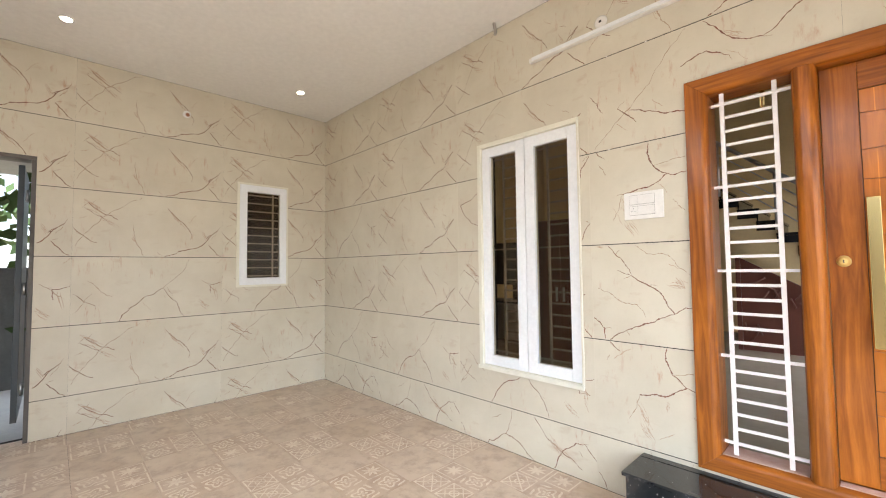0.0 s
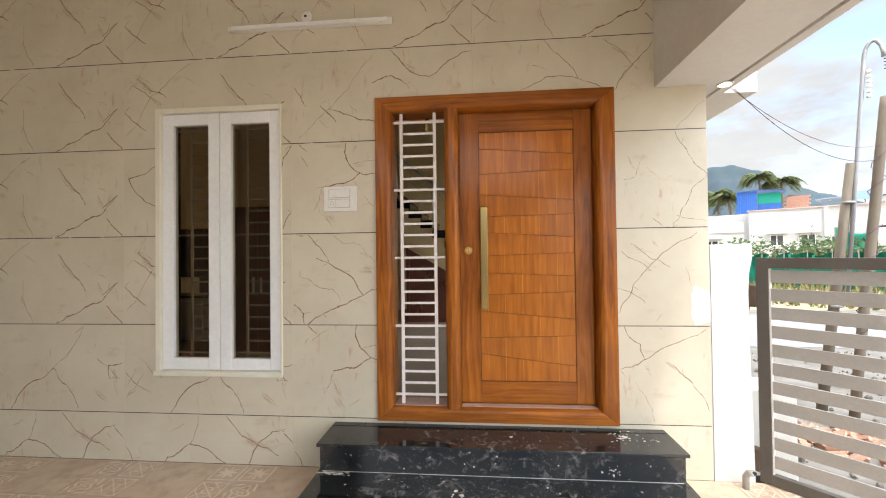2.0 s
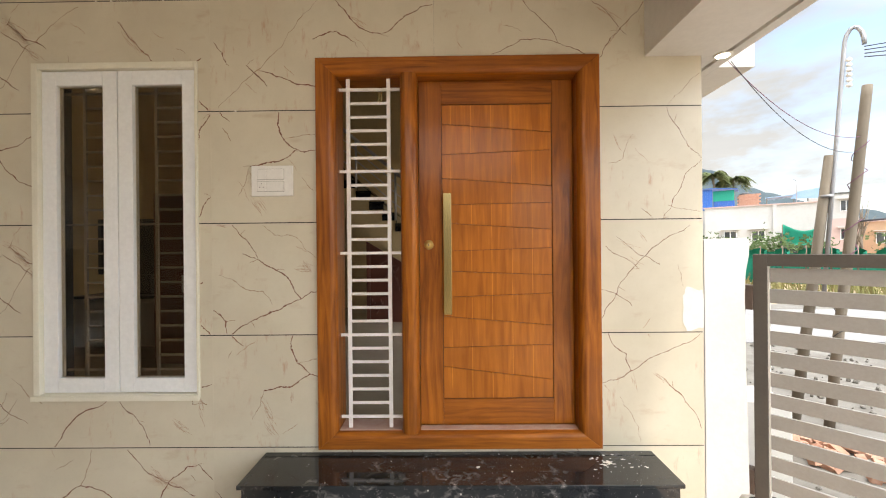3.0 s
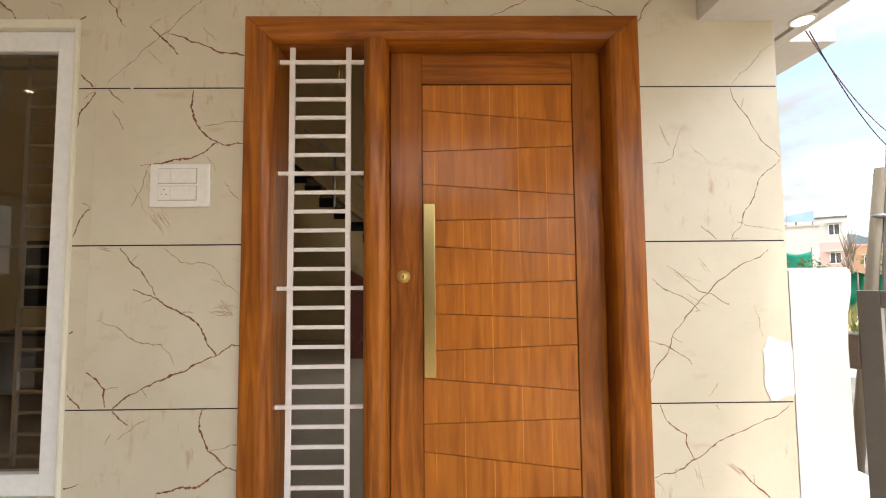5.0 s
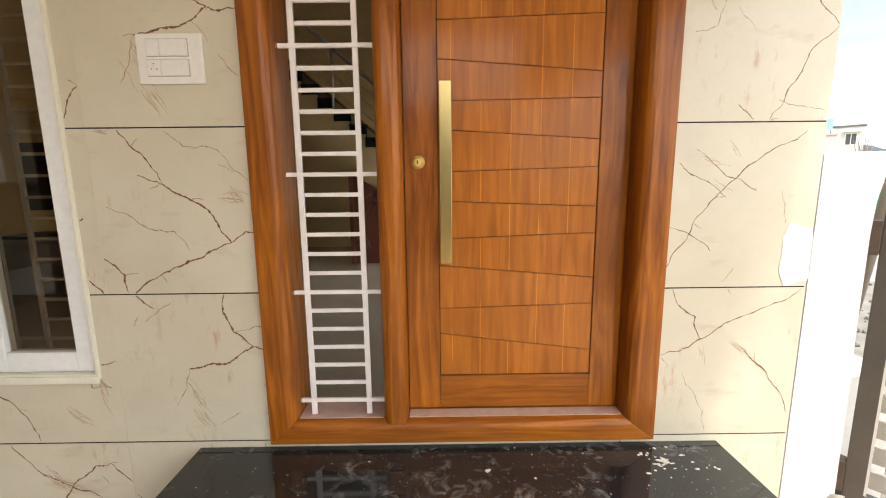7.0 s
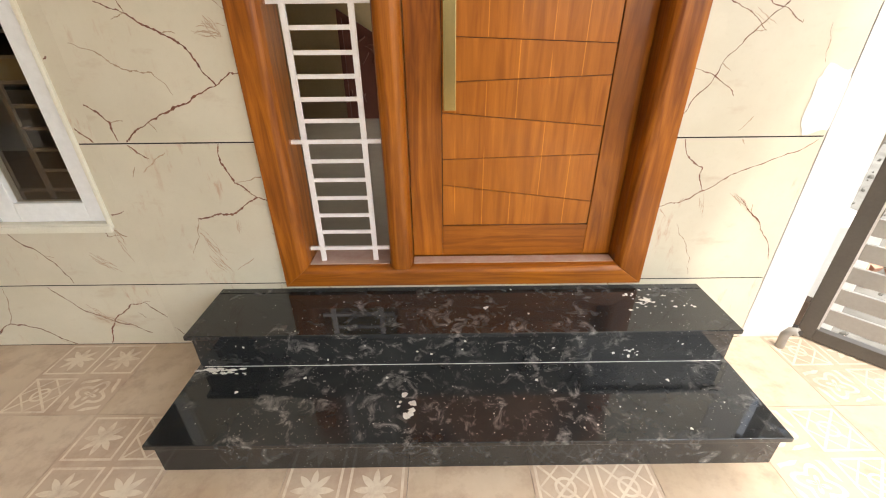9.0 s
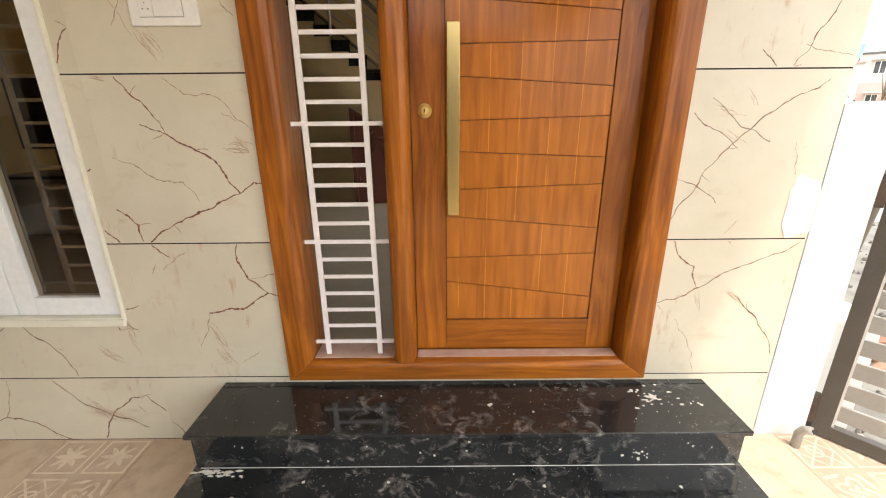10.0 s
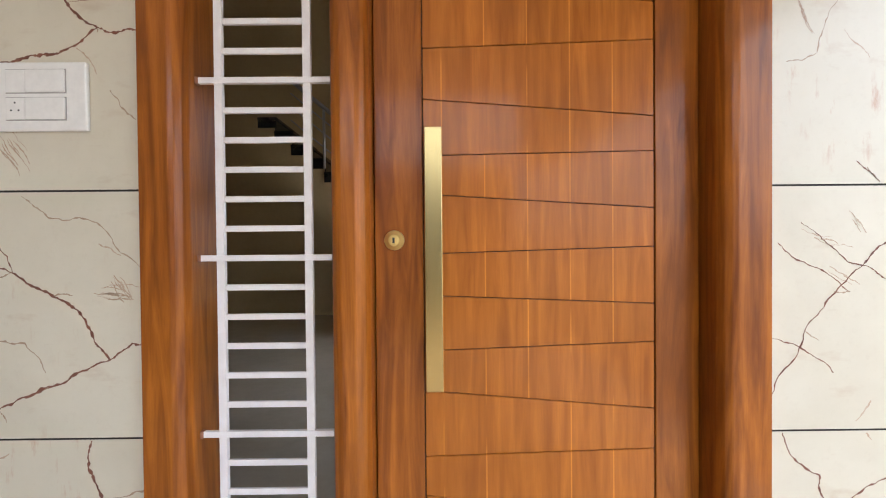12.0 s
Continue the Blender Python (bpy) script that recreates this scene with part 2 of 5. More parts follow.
def granite():
    """Polished black granite under site dust: scuffs, swirls of dried slurry, pale specks."""
    m, n, l, p = shader("dusty_black_granite")
    v = coords(n, l, shuffle=False)
    swirl = n.new("ShaderNodeTexNoise")
    swirl.inputs["Scale"].default_value, swirl.inputs["Detail"].default_value, swirl.inputs["Distortion"].default_value = 15.0, 14.0, 0.9
    swirl.inputs["Roughness"].default_value = 0.68
    l.new(v, swirl.inputs["Vector"])
    s1 = n.new("ShaderNodeMapRange")
    s1.inputs["From Min"].default_value, s1.inputs["From Max"].default_value = 0.53, 0.66
    l.new(swirl.outputs["Fac"], s1.inputs["Value"])
    patch = noise_fac(n, l, v, 2.6, 6.0, 0.7, 0.47, 0.60)
    dust = times(n, l, s1.outputs["Result"], patch)
    film = noise_fac(n, l, v, 3.0, 6.0, 0.6, 0.3, 0.8)
    vo = n.new("ShaderNodeTexVoronoi")
    vo.inputs["Scale"].default_value = 70.0
    l.new(v, vo.inputs["Vector"])
    dots = times(n, l, math_node(n, l, "LESS_THAN", vo.outputs["Distance"], 0.10), noise_fac(n, l, v, 4.0, 4.0, 0.6, 0.46, 0.52))
    c = mix(n, l, times(n, l, film, 0.7), (0.010, 0.012, 0.014), (0.045, 0.045, 0.044))
    c = mix(n, l, times(n, l, dust, 0.65), c, (0.32, 0.30, 0.28))
    c = mix(n, l, times(n, l, dots, 0.6), c, (0.6, 0.57, 0.52))
    l.new(c, p.inputs["Base Color"])
    r = n.new("ShaderNodeMapRange")
    r.inputs["To Min"].default_value, r.inputs["To Max"].default_value = 0.05, 0.3
    l.new(dust, r.inputs["Value"])
    l.new(r.outputs["Result"], p.inputs["Roughness"])
    p.inputs["Specular IOR Level"].default_value = 0.6
    return m


M_TILE = marble_print()
M_VEIN = plain("brown_vein", (0.125, 0.038, 0.02), (0.27, 0.11, 0.062), 30.0, 0.35, 0.0)
M_VEIN2 = plain("faint_vein", (0.31, 0.195, 0.12), (0.47, 0.35, 0.245), 24.0, 0.35, 0.0)
M_SMUDGE = plain("rusty_smudge", (0.44, 0.285, 0.185), (0.56, 0.44, 0.325), 45.0, 0.35, 0.0)
M_UNSEEN_WALL = plain("weathered_cement_wall", (0.24, 0.23, 0.21), (0.17, 0.16, 0.145), 1.2, 0.9, 0.3)
M_GROUT = plain("dark_joint", (0.014, 0.011, 0.009), (0.03, 0.023, 0.018), 8.0, 0.9)
M_FLOOR = floor_print("plain_floor_tile", False)
M_FLOOR2 = floor_print("ornate_floor_tile", True)
M_GRANITE = granite()
M_PLASTER = plain("white_plaster", (0.78, 0.76, 0.72), (0.70, 0.68, 0.64), 2.0, 0.75, 0.12)
M_CEIL = plain("ceiling_paint", (0.87, 0.855, 0.82), (0.83, 0.81, 0.775), 1.5, 0.7, 0.05)
M_BEAM = plain("beam_paint", (0.72, 0.70, 0.67), (0.66, 0.64, 0.61), 2.0, 0.7, 0.08)
M_WHITEWASH = plain("whitewash", (0.76, 0.755, 0.735), (0.69, 0.68, 0.65), 2.4, 0.85, 0.3)
M_UPVC = plain("white_upvc", (0.88, 0.895, 0.90), (0.85, 0.865, 0.87), 3.0, 0.3, 0.02)
M_REVEAL = plain("cream_reveal", (0.84, 0.81, 0.69), (0.77, 0.74, 0.62), 9.0, 0.7, 0.2)
M_GLASS = glass("bronze_glass", (0.66, 0.56, 0.42))
M_WOOD_V = wood("teak_upright_grain", (0.21, 0.055, 0.006), (0.54, 0.172, 0.016), (11, 11, 0.8))
M_WOOD_H = wood("teak_level_grain", (0.21, 0.055, 0.006), (0.54, 0.172, 0.016), (0.8, 11, 11))
M_WOOD_P = wood("teak_panel", (0.32, 0.088, 0.009), (0.68, 0.222, 0.021), (11, 11, 0.7), 0.4, 9.0)
M_GROOVE = plain("groove", (0.055, 0.014, 0.004), (0.085, 0.024, 0.007), 20.0, 0.6)
M_SILLDUST = plain("dusty_pink_primer", (0.46, 0.27, 0.21), (0.58, 0.42, 0.35), 16.0, 0.7)
M_GOLD = plain("polished_gold_lock", (0.85, 0.62, 0.22), (0.75, 0.52, 0.17), 20.0, 0.5, 0.0, 0.6)
M_BRASS = plain("brushed_brass", (0.58, 0.44, 0.19), (0.44, 0.33, 0.14), 3.0, 0.26, 0.0, 1.0, (1, 1, 0.1))
M_WPAINT = plain("white_enamel", (0.88, 0.84, 0.83), (0.81, 0.76, 0.74), 30.0, 0.35, 0.1)
M_RUST = plain("rust", (0.26, 0.10, 0.05), (0.40, 0.20, 0.12), 60.0, 0.8)
M_PLATE = plain("white_switch", (0.86, 0.84, 0.80), (0.84, 0.82, 0.78), 4.0, 0.25, 0.0)
M_DARK = plain("black_plastic", (0.02, 0.02, 0.02), (0.03, 0.03, 0.03), 9.0, 0.4, 0.0)
M_GATE = plain("taupe_gate_paint", (0.095, 0.083, 0.072), (0.125, 0.109, 0.094), 6.0, 0.45, 0.06)
M_SLAT = plain("grey_slat_paint", (0.36, 0.34, 0.31), (0.41, 0.385, 0.355), 5.0, 0.45, 0.05)
M_LAMP = glow("lamp_glow", (1.0, 0.86, 0.66), 6.0)
M_STEEL = plain("steel", (0.55, 0.55, 0.56), (0.5, 0.5, 0.52), 12.0, 0.28, 0.0, 1.0)
M_INWALL = plain("interior_cream_wall", (0.62, 0.47, 0.25), (0.56, 0.41, 0.21), 2.0, 0.8, 0.05)
M_INFLOOR = plain("interior_floor", (0.44, 0.37, 0.28), (0.36, 0.30, 0.22), 2.0, 0.25, 0.02)
M_BROWN = plain("dark_brown_laminate", (0.13, 0.042, 0.028), (0.16, 0.055, 0.036), 5.0, 0.35, 0.03)
M_BLACKSTONE = plain("black_stair_stone", (0.012, 0.012, 0.013), (0.025, 0.025, 0.026), 9.0, 0.15, 0.0)
M_SOIL = plain("sandy_soil", (0.40, 0.31, 0.205), (0.29, 0.215, 0.14), 0.8, 0.95, 0.6, spots=(0.18, 0.2, 0.08), spot_lo=0.58)
M_ROAD = plain("asphalt", (0.22, 0.22, 0.225), (0.28, 0.28, 0.28), 1.5, 0.9, 0.5)
# white bars behind glass; the dim indoor light is put into this colour
M_BAR = plain("dimmed_bar_paint", (0.42, 0.38, 0.34), (0.34, 0.30, 0.27), 20.0, 0.6)

# ---- building helpers ----
def link(name, bm, material, parent=None, label=""):
    me = bpy.data.meshes.new(name)
    bm.to_mesh(me)
    bm.free()
    for m in (material if isinstance(material, (list, tuple)) else [material]):
        me.materials.append(m)
    ob = new(name, me)
    if parent:
        ob.parent = parent
    if label:
        ob["label"] = label
    return ob


def part(name, bm, material, parent, label=""):
    return link(name, bm, material, parent, label)


def box(bm, x0, x1, y0, y1, z0, z1, edge=0.0, slot=0):
    vs = [bm.verts.new((x, y, z)) for x in (x0, x1) for y in (y0, y1) for z in (z0, z1)]
    fs = [bm.faces.new([vs[i] for i in q]) for q in ((0, 1, 3, 2), (4, 6, 7, 5), (0, 4, 5, 1), (2, 3, 7, 6), (0, 2, 6, 4), (1, 5, 7, 3))]
    for f in fs:
        f.material_index = slot
    if edge:
        bmesh.ops.bevel(bm, geom=list({e for f in fs for e in f.edges}), offset=edge, segments=2, profile=0.6, affect="EDGES")
    return bm


def boxed(*args, edge=0.0):
    return box(bmesh.new(), *args, edge=edge)


def prism(bm, outline, y0, y1, edge=0.0):
    """An upright slab: an outline in x and z, between two depths."""
    a, b = ([bm.verts.new((x, y, z)) for x, z in outline] for y in (y0, y1))
    n = len(outline)
    fs = [bm.faces.new(a), bm.faces.new(b[::-1])] + [bm.faces.new([a[i], b[i], b[(i + 1) % n], a[(i + 1) % n]]) for i in range(n)]
    bmesh.ops.recalc_face_normals(bm, faces=fs)
    if edge:
        bmesh.ops.bevel(bm, geom=list({e for f in fs for e in f.edges}), offset=edge, segments=2, affect="EDGES")
    return bm


def tube(bm, points, radius, sides=10, taper=1.0):
    """A round bar along points."""
    rings, n = [], len(points)
    for i, p in enumerate(points):
        p = Vector(p)
        d = (Vector(points[min(i + 1, n - 1)]) - Vector(points[max(i - 1, 0)])).normalized()
        u = d.orthogonal().normalized() if i == 0 else (u - d * u.dot(d)).normalized()
        w = d.cross(u)
        r = radius * (1 + (taper - 1) * i / max(1, n - 1))
        rings.append([bm.verts.new(p + (u * math.cos(k * math.tau / sides) + w * math.sin(k * math.tau / sides)) * r) for k in range(sides)])
    for a, b in zip(rings, rings[1:]):
        for k in range(sides):
            f = bm.faces.new([a[k], a[(k + 1) % sides], b[(k + 1) % sides], b[k]])
            f.smooth = True
    bm.faces.new(rings[0][::-1])
    bm.faces.new(rings[-1])
    return bm


def lathe(bm, profile, axis="z", sides=24, at=(0, 0, 0)):
    """A turned body from (radius, height) pairs."""
    rings = []
    for r, h in profile:
        ring = []
        for k in range(sides):
            c, s = r * math.cos(k * math.tau / sides), r * math.sin(k * math.tau / sides)
            q = {"z": (c, s, h), "y": (c, -h, s), "x": (h, c, s)}[axis]
            ring.append(bm.verts.new(Vector(q) + Vector(at)))
        rings.append(ring)
    for a, b in zip(rings, rings[1:]):
        for k in range(sides):
            bm.faces.new([a[k], a[(k + 1) % sides], b[(k + 1) % sides], b[k]]).smooth = True
    bm.faces.new(rings[0][::-1])
    bm.faces.new(rings[-1])
    bmesh.ops.recalc_face_normals(bm, faces=bm.faces[:])
    return bm


def holed(bm, us, vs, holes, place, w0, w1):
    """A slab over a rectangle with rectangular holes; place(u, v, w) gives the point."""
    us = sorted({us[0], us[1], *(min(max(h[i], us[0]), us[1]) for h in holes for i in (0, 1))})
    vs = sorted({vs[0], vs[1], *(min(max(h[i], vs[0]), vs[1]) for h in holes for i in (2, 3))})
    faces, grid = [], {}
    for i in range(len(us) - 1):
        for j in range(len(vs) - 1):
            cu, cv = (us[i] + us[i + 1]) / 2, (vs[j] + vs[j + 1]) / 2
            if any(h[0] < cu < h[1] and h[2] < cv < h[3] for h in holes):
                continue
            ring = []
            for a, b in ((i, j), (i + 1, j), (i + 1, j + 1), (i, j + 1)):
                if (a, b) not in grid:
                    grid[a, b] = bm.verts.new(place(us[a], vs[b], w0))
                ring.append(grid[a, b])
            faces.append(bm.faces.new(ring))
    if not faces:
        return False
    out = bmesh.ops.extrude_face_region(bm, geom=faces)
    shift = Vector(place(0, 0, w1)) - Vector(place(0, 0, w0))
    bmesh.ops.translate(bm, vec=shift, verts=[g for g in out["geom"] if isinstance(g, bmesh.types.BMVert)])
    bmesh.ops.recalc_face_normals(bm, faces=bm.faces[:])
    return True


def empty(name, at=(0, 0, 0)):
    ob = new(name)
    ob.location = at
    return ob


def thing(name, label, category, group="", kind="", at=(0, 0, 0)):
    return tagged(empty(name, at), label, category, group, kind)


# ---- measures of the porch ----
LEFT, WALL_END, TOP, J1, TILE_H, TILE_W = -4.134, 2.052, 3.298, 0.326, 0.6, 1.2
DOOR = (0.008, 1.506, 0.322, 2.395)
WIN = (-1.524, -0.630, 0.597, 2.393)
SIDE_WIN = (-1.043, -0.505, 1.215, 2.356)
SIDE_DOOR = (-3.62, -2.632, 0.0, 2.366)
BEAM_X, BEAM_Z = 1.754, 2.388
IN_FLOOR = 0.33
HALL_TOP = 5.3
BACK = -4.2

# ---- large structure ----
floor = tagged(link("floor", boxed(LEFT - 0.2, 2.46, BACK - 0.2, 0.2, -0.25, -0.0085), M_GROUT),
               "porch floor of worn patchwork ceramic tiles with dark joints", "floor", kind="structure")
wall_north = thing("wall_north", "house front wall clad in cream brown-veined marble tiles", "wall", kind="structure")
b = bmesh.new()
holed(b, (LEFT - 0.2, WALL_END - 0.004), (0.0, TOP + 0.1), [DOOR, WIN], lambda u, v, w: (u, w, v), 0.0016, 0.23)
part("wall_core", b, M_GROUT, wall_north)
wall_west = thing("wall_west", "porch side wall clad in cream brown-veined marble tiles", "wall", kind="structure")
b = bmesh.new()
holed(b, (BACK, 0.003), (0.0, TOP + 0.1), [SIDE_WIN, SIDE_DOOR], lambda u, v, w: (w, u, v), LEFT - 0.0016, LEFT - 0.2)
part("wall_core", b, M_GROUT, wall_west)
ceiling = tagged(link("ceiling", boxed(LEFT - 0.2, BEAM_X - 0.001, BACK, 0.003, TOP, TOP + 0.15), M_CEIL),
                 "smooth white painted porch ceiling with recessed lamps", "ceiling", kind="structure")
b = boxed(BEAM_X, 2.152, BACK, 1.9, BEAM_Z, TOP + 0.15)
box(b, 2.1521, 2.176, BACK, 1.9, BEAM_Z + 0.014, TOP + 0.15)
box(b, 2.1761, 2.232, BACK, 1.9, BEAM_Z - 0.002, TOP + 0.15)
tagged(link("beam", b, M_BEAM), "white painted roof beam with a drip groove along its edge", "beam", kind="structure")
tagged(link("wall_south", boxed(LEFT - 0.2, -1.2, BACK - 0.2, BACK - 0.001, -0.25, TOP + 0.15), M_PLASTER), "plain plastered wall behind the porch", "wall", kind="structure")
# added wall, out of view, so glass and granite reflect something dark
tagged(link("wall_neighbour", boxed(-9.0, 2.3, -7.9, -7.7, -0.26, 3.1), M_UNSEEN_WALL), "added unseen cement wall that darkens reflections from the south", "wall", kind="structure")
tagged(link("roof", boxed(LEFT - 0.2, 2.232, BACK, 0.229, TOP + 0.151, TOP + 0.3), M_PLASTER), "flat concrete roof slab over the porch", "roof", kind="structure")

# ---- the house behind the front wall ----
tagged(link("floor_hall", boxed(LEFT - 0.2, 2.05, 0.23, 6.0, 0.1, IN_FLOOR), M_INFLOOR), "polished grey floor inside the house", "floor", kind="structure")
b = boxed(LEFT - 0.2, 2.05, 5.2, 5.35, IN_FLOOR, HALL_TOP)
tagged(link("wall_back", b, M_INWALL), "cream painted back wall of the hall", "wall", kind="structure")
# the wide opening is added out of view to let daylight into the hall
b = bmesh.new()
holed(b, (0.23, 5.2), (IN_FLOOR, HALL_TOP), [(0.6, 4.8, 0.85, 2.95)], lambda u, v, w: (w, u, v), 1.85, 2.05)
tagged(link("wall_east", b, M_INWALL), "cream painted side wall of the hall with an added unseen daylight opening", "wall", kind="structure")
b = bmesh.new()
holed(b, (0.23, 5.2), (IN_FLOOR, HALL_TOP), [], lambda u, v, w: (w, u, v), LEFT - 0.2, LEFT)
tagged(link("wall_room", b, M_INWALL), "cream painted outer wall of the living room", "wall", kind="structure")
tagged(link("ceiling_hall", boxed(LEFT - 0.2, 2.05, 0.23, 5.35, HALL_TOP + 0.001, HALL_TOP + 0.15), M_CEIL), "white ceiling high over the hall", "ceiling", kind="structure")
tagged(link("wall_upper", boxed(LEFT - 0.2, 2.05, 0.08, 0.2295, TOP + 0.301, HALL_TOP), M_PLASTER), "plastered upper wall over the porch roof", "wall", kind="structure")
tagged(link("wall_lintel", boxed(LEFT - 0.2, 2.05, 0.23, 0.29, TOP - 0.2, TOP + 0.32), M_INWALL), "cream painted band over the entrance inside the hall", "wall", kind="structure")



def staircase():
    st = thing("staircase", "cream staircase with black stone steps and a steel rail", "stairs")
    n, run, rise, x0, y0, y1 = 16, 0.19, 0.159, 1.665, 3.75, 4.65
    outline = [(x0, IN_FLOOR)]
    for i in range(n):
        outline += [(x0 - i * run, IN_FLOOR + (i + 1) * rise - 0.03), (x0 - (i + 1) * run, IN_FLOOR + (i + 1) * rise - 0.03)]
    xe, ze = outline[-1]
    outline += [(xe, ze - 0.42), (x0 - 0.62, IN_FLOOR)]
    part("flight", prism(bmesh.new(), outline, y0, y1), M_INWALL, st)
    for i in range(n):
        z = IN_FLOOR + (i + 1) * rise
        part("tread", boxed(x0 - (i + 1) * run - 0.01, x0 - i * run + 0.025, y0 - 0.03, y1, z - 0.03, z, edge=0.005), M_BLACKSTONE, st)
        part("riser", boxed(x0 - i * run, x0 - i * run + 0.012, y0 - 0.012, y1, z - rise, z - 0.031), M_BLACKSTONE, st)
        part("cheek", boxed(x0 - (i + 1) * run - 0.01, x0 - i * run + 0.012, y0 - 0.014, y0 - 0.001, z - rise * 0.75, z - 0.031), M_BLACKSTONE, st)
    rail = [(x0 - k * run, y0 - 0.03, IN_FLOOR + (k + 0.5) * rise + 0.66) for k in range(0, n - 1)]
    part("handrail", tube(bmesh.new(), rail, 0.024), M_STEEL, st)
    for h in (0.2, 0.36, 0.51):
        part("rod", tube(bmesh.new(), [(x, y, z - 0.66 + h) for x, y, z in rail], 0.007, 8), M_STEEL, st)
    for k in (1, 4, 7, 9, 12):
        x, y, z = rail[k]
        part("post", tube(bmesh.new(), [(x, y, z - 0.7), (x, y, z)], 0.016, 8), M_STEEL, st)
    return st


staircase()


def lattice_screen():
    """The panel that closes the space under the lower flight, with cut-out branches."""
    sc = thing("stair_screen", "dark brown cut-out screen closing the space under the stairs", "screen")
    x0, x1, y = -0.47, 0.2, 3.69
    slope = lambda x: 1.50 - 0.60 * (x - x0)
    part("panel", prism(bmesh.new(), [(x0 + 0.05, IN_FLOOR), (x1, IN_FLOOR), (x1, slope(x1) - 0.06), (x0 + 0.05, slope(x0 + 0.05) - 0.06)], y + 0.02, y + 0.026), M_BROWN, sc)
    part("edge", prism(bmesh.new(), [(x0, IN_FLOOR), (x0 + 0.05, IN_FLOOR), (x0 + 0.05, slope(x0 + 0.05)), (x0, slope(x0))], y, y + 0.04, 0.003), M_BROWN, sc)
    part("edge", prism(bmesh.new(), [(x0 + 0.0505, slope(x0 + 0.05) - 0.06), (x1, slope(x1) - 0.06), (x1, slope(x1)), (x0 + 0.0505, slope(x0 + 0.05))], y, y + 0.04, 0.003), M_BROWN, sc)
    rnd = random.Random(4)
    for k in range(14):
        x, z = x0 + 0.08 + 0.04 * k, rnd.uniform(0.5, 1.2)
        z = min(z, slope(x) - 0.2)
        e = (x + rnd.uniform(-0.14, 0.2), y + 0.012, max(IN_FLOOR + 0.04, z + rnd.uniform(-0.3, 0.3)))
        e = (max(e[0], x0 + 0.08), e[1], min(e[2], slope(e[0]) - 0.1))
        part("branch", tube(bmesh.new(), [(x, y + 0.012, z), e], 0.009, 5), M_BROWN2, sc)
    return sc


M_BROWN2 = plain("brown_lacquer", (0.16, 0.06, 0.04), (0.20, 0.08, 0.055), 9.0, 0.4, 0.03)
lattice_screen()


def wardrobe():
    w = thing("wardrobe", "tall dark brown laminate wardrobe standing in the living room", "wardrobe")
    part("body", boxed(-2.03, -1.37, 1.6, 2.2, IN_FLOOR, 1.92, edge=0.004), M_BROWN, w)
    for x0, x1 in ((-2.025, -1.703), (-1.697, -1.375)):
        d = part("door", boxed(x0, x1, 1.578, 1.599, IN_FLOOR + 0.06, 1.915, edge=0.003), M_BROWN, w)
        part("handle", boxed(x1 - 0.05 if x1 < -1.6 else x0 + 0.03, x1 - 0.03 if x1 < -1.6 else x0 + 0.05, 1.555, 1.577, 1.0, 1.16, edge=0.003), M_STEEL, d, "steel pull handle")


def tv_unit():
    u = thing("media_unit", "low white living-room unit with a dark top shelf", "cabinet")
    part("body", boxed(-3.45, -2.2, 2.3, 2.75, IN_FLOOR, 0.86, edge=0.006), M_PLASTER, u)
    for i in range(2):
        part("drawer", boxed(-3.42 + i * 0.61, -2.84 + i * 0.61, 2.28, 2.299, IN_FLOOR + 0.06, 0.82, edge=0.004), M_PLASTER, u)
    part("top", boxed(-3.47, -2.18, 2.27, 2.76, 0.861, 0.89, edge=0.004), M_DARK, u)
    s = thing("television", "switched-off black television on the low unit", "television")
    part("screen", boxed(-3.35, -2.35, 2.5, 2.54, 1.12, 1.76, edge=0.006), M_DARK, s)
    part("stand", boxed(-3.0, -2.7, 2.45, 2.6, 0.891, 1.12, edge=0.006), M_DARK, s)


wardrobe()
tv_unit()


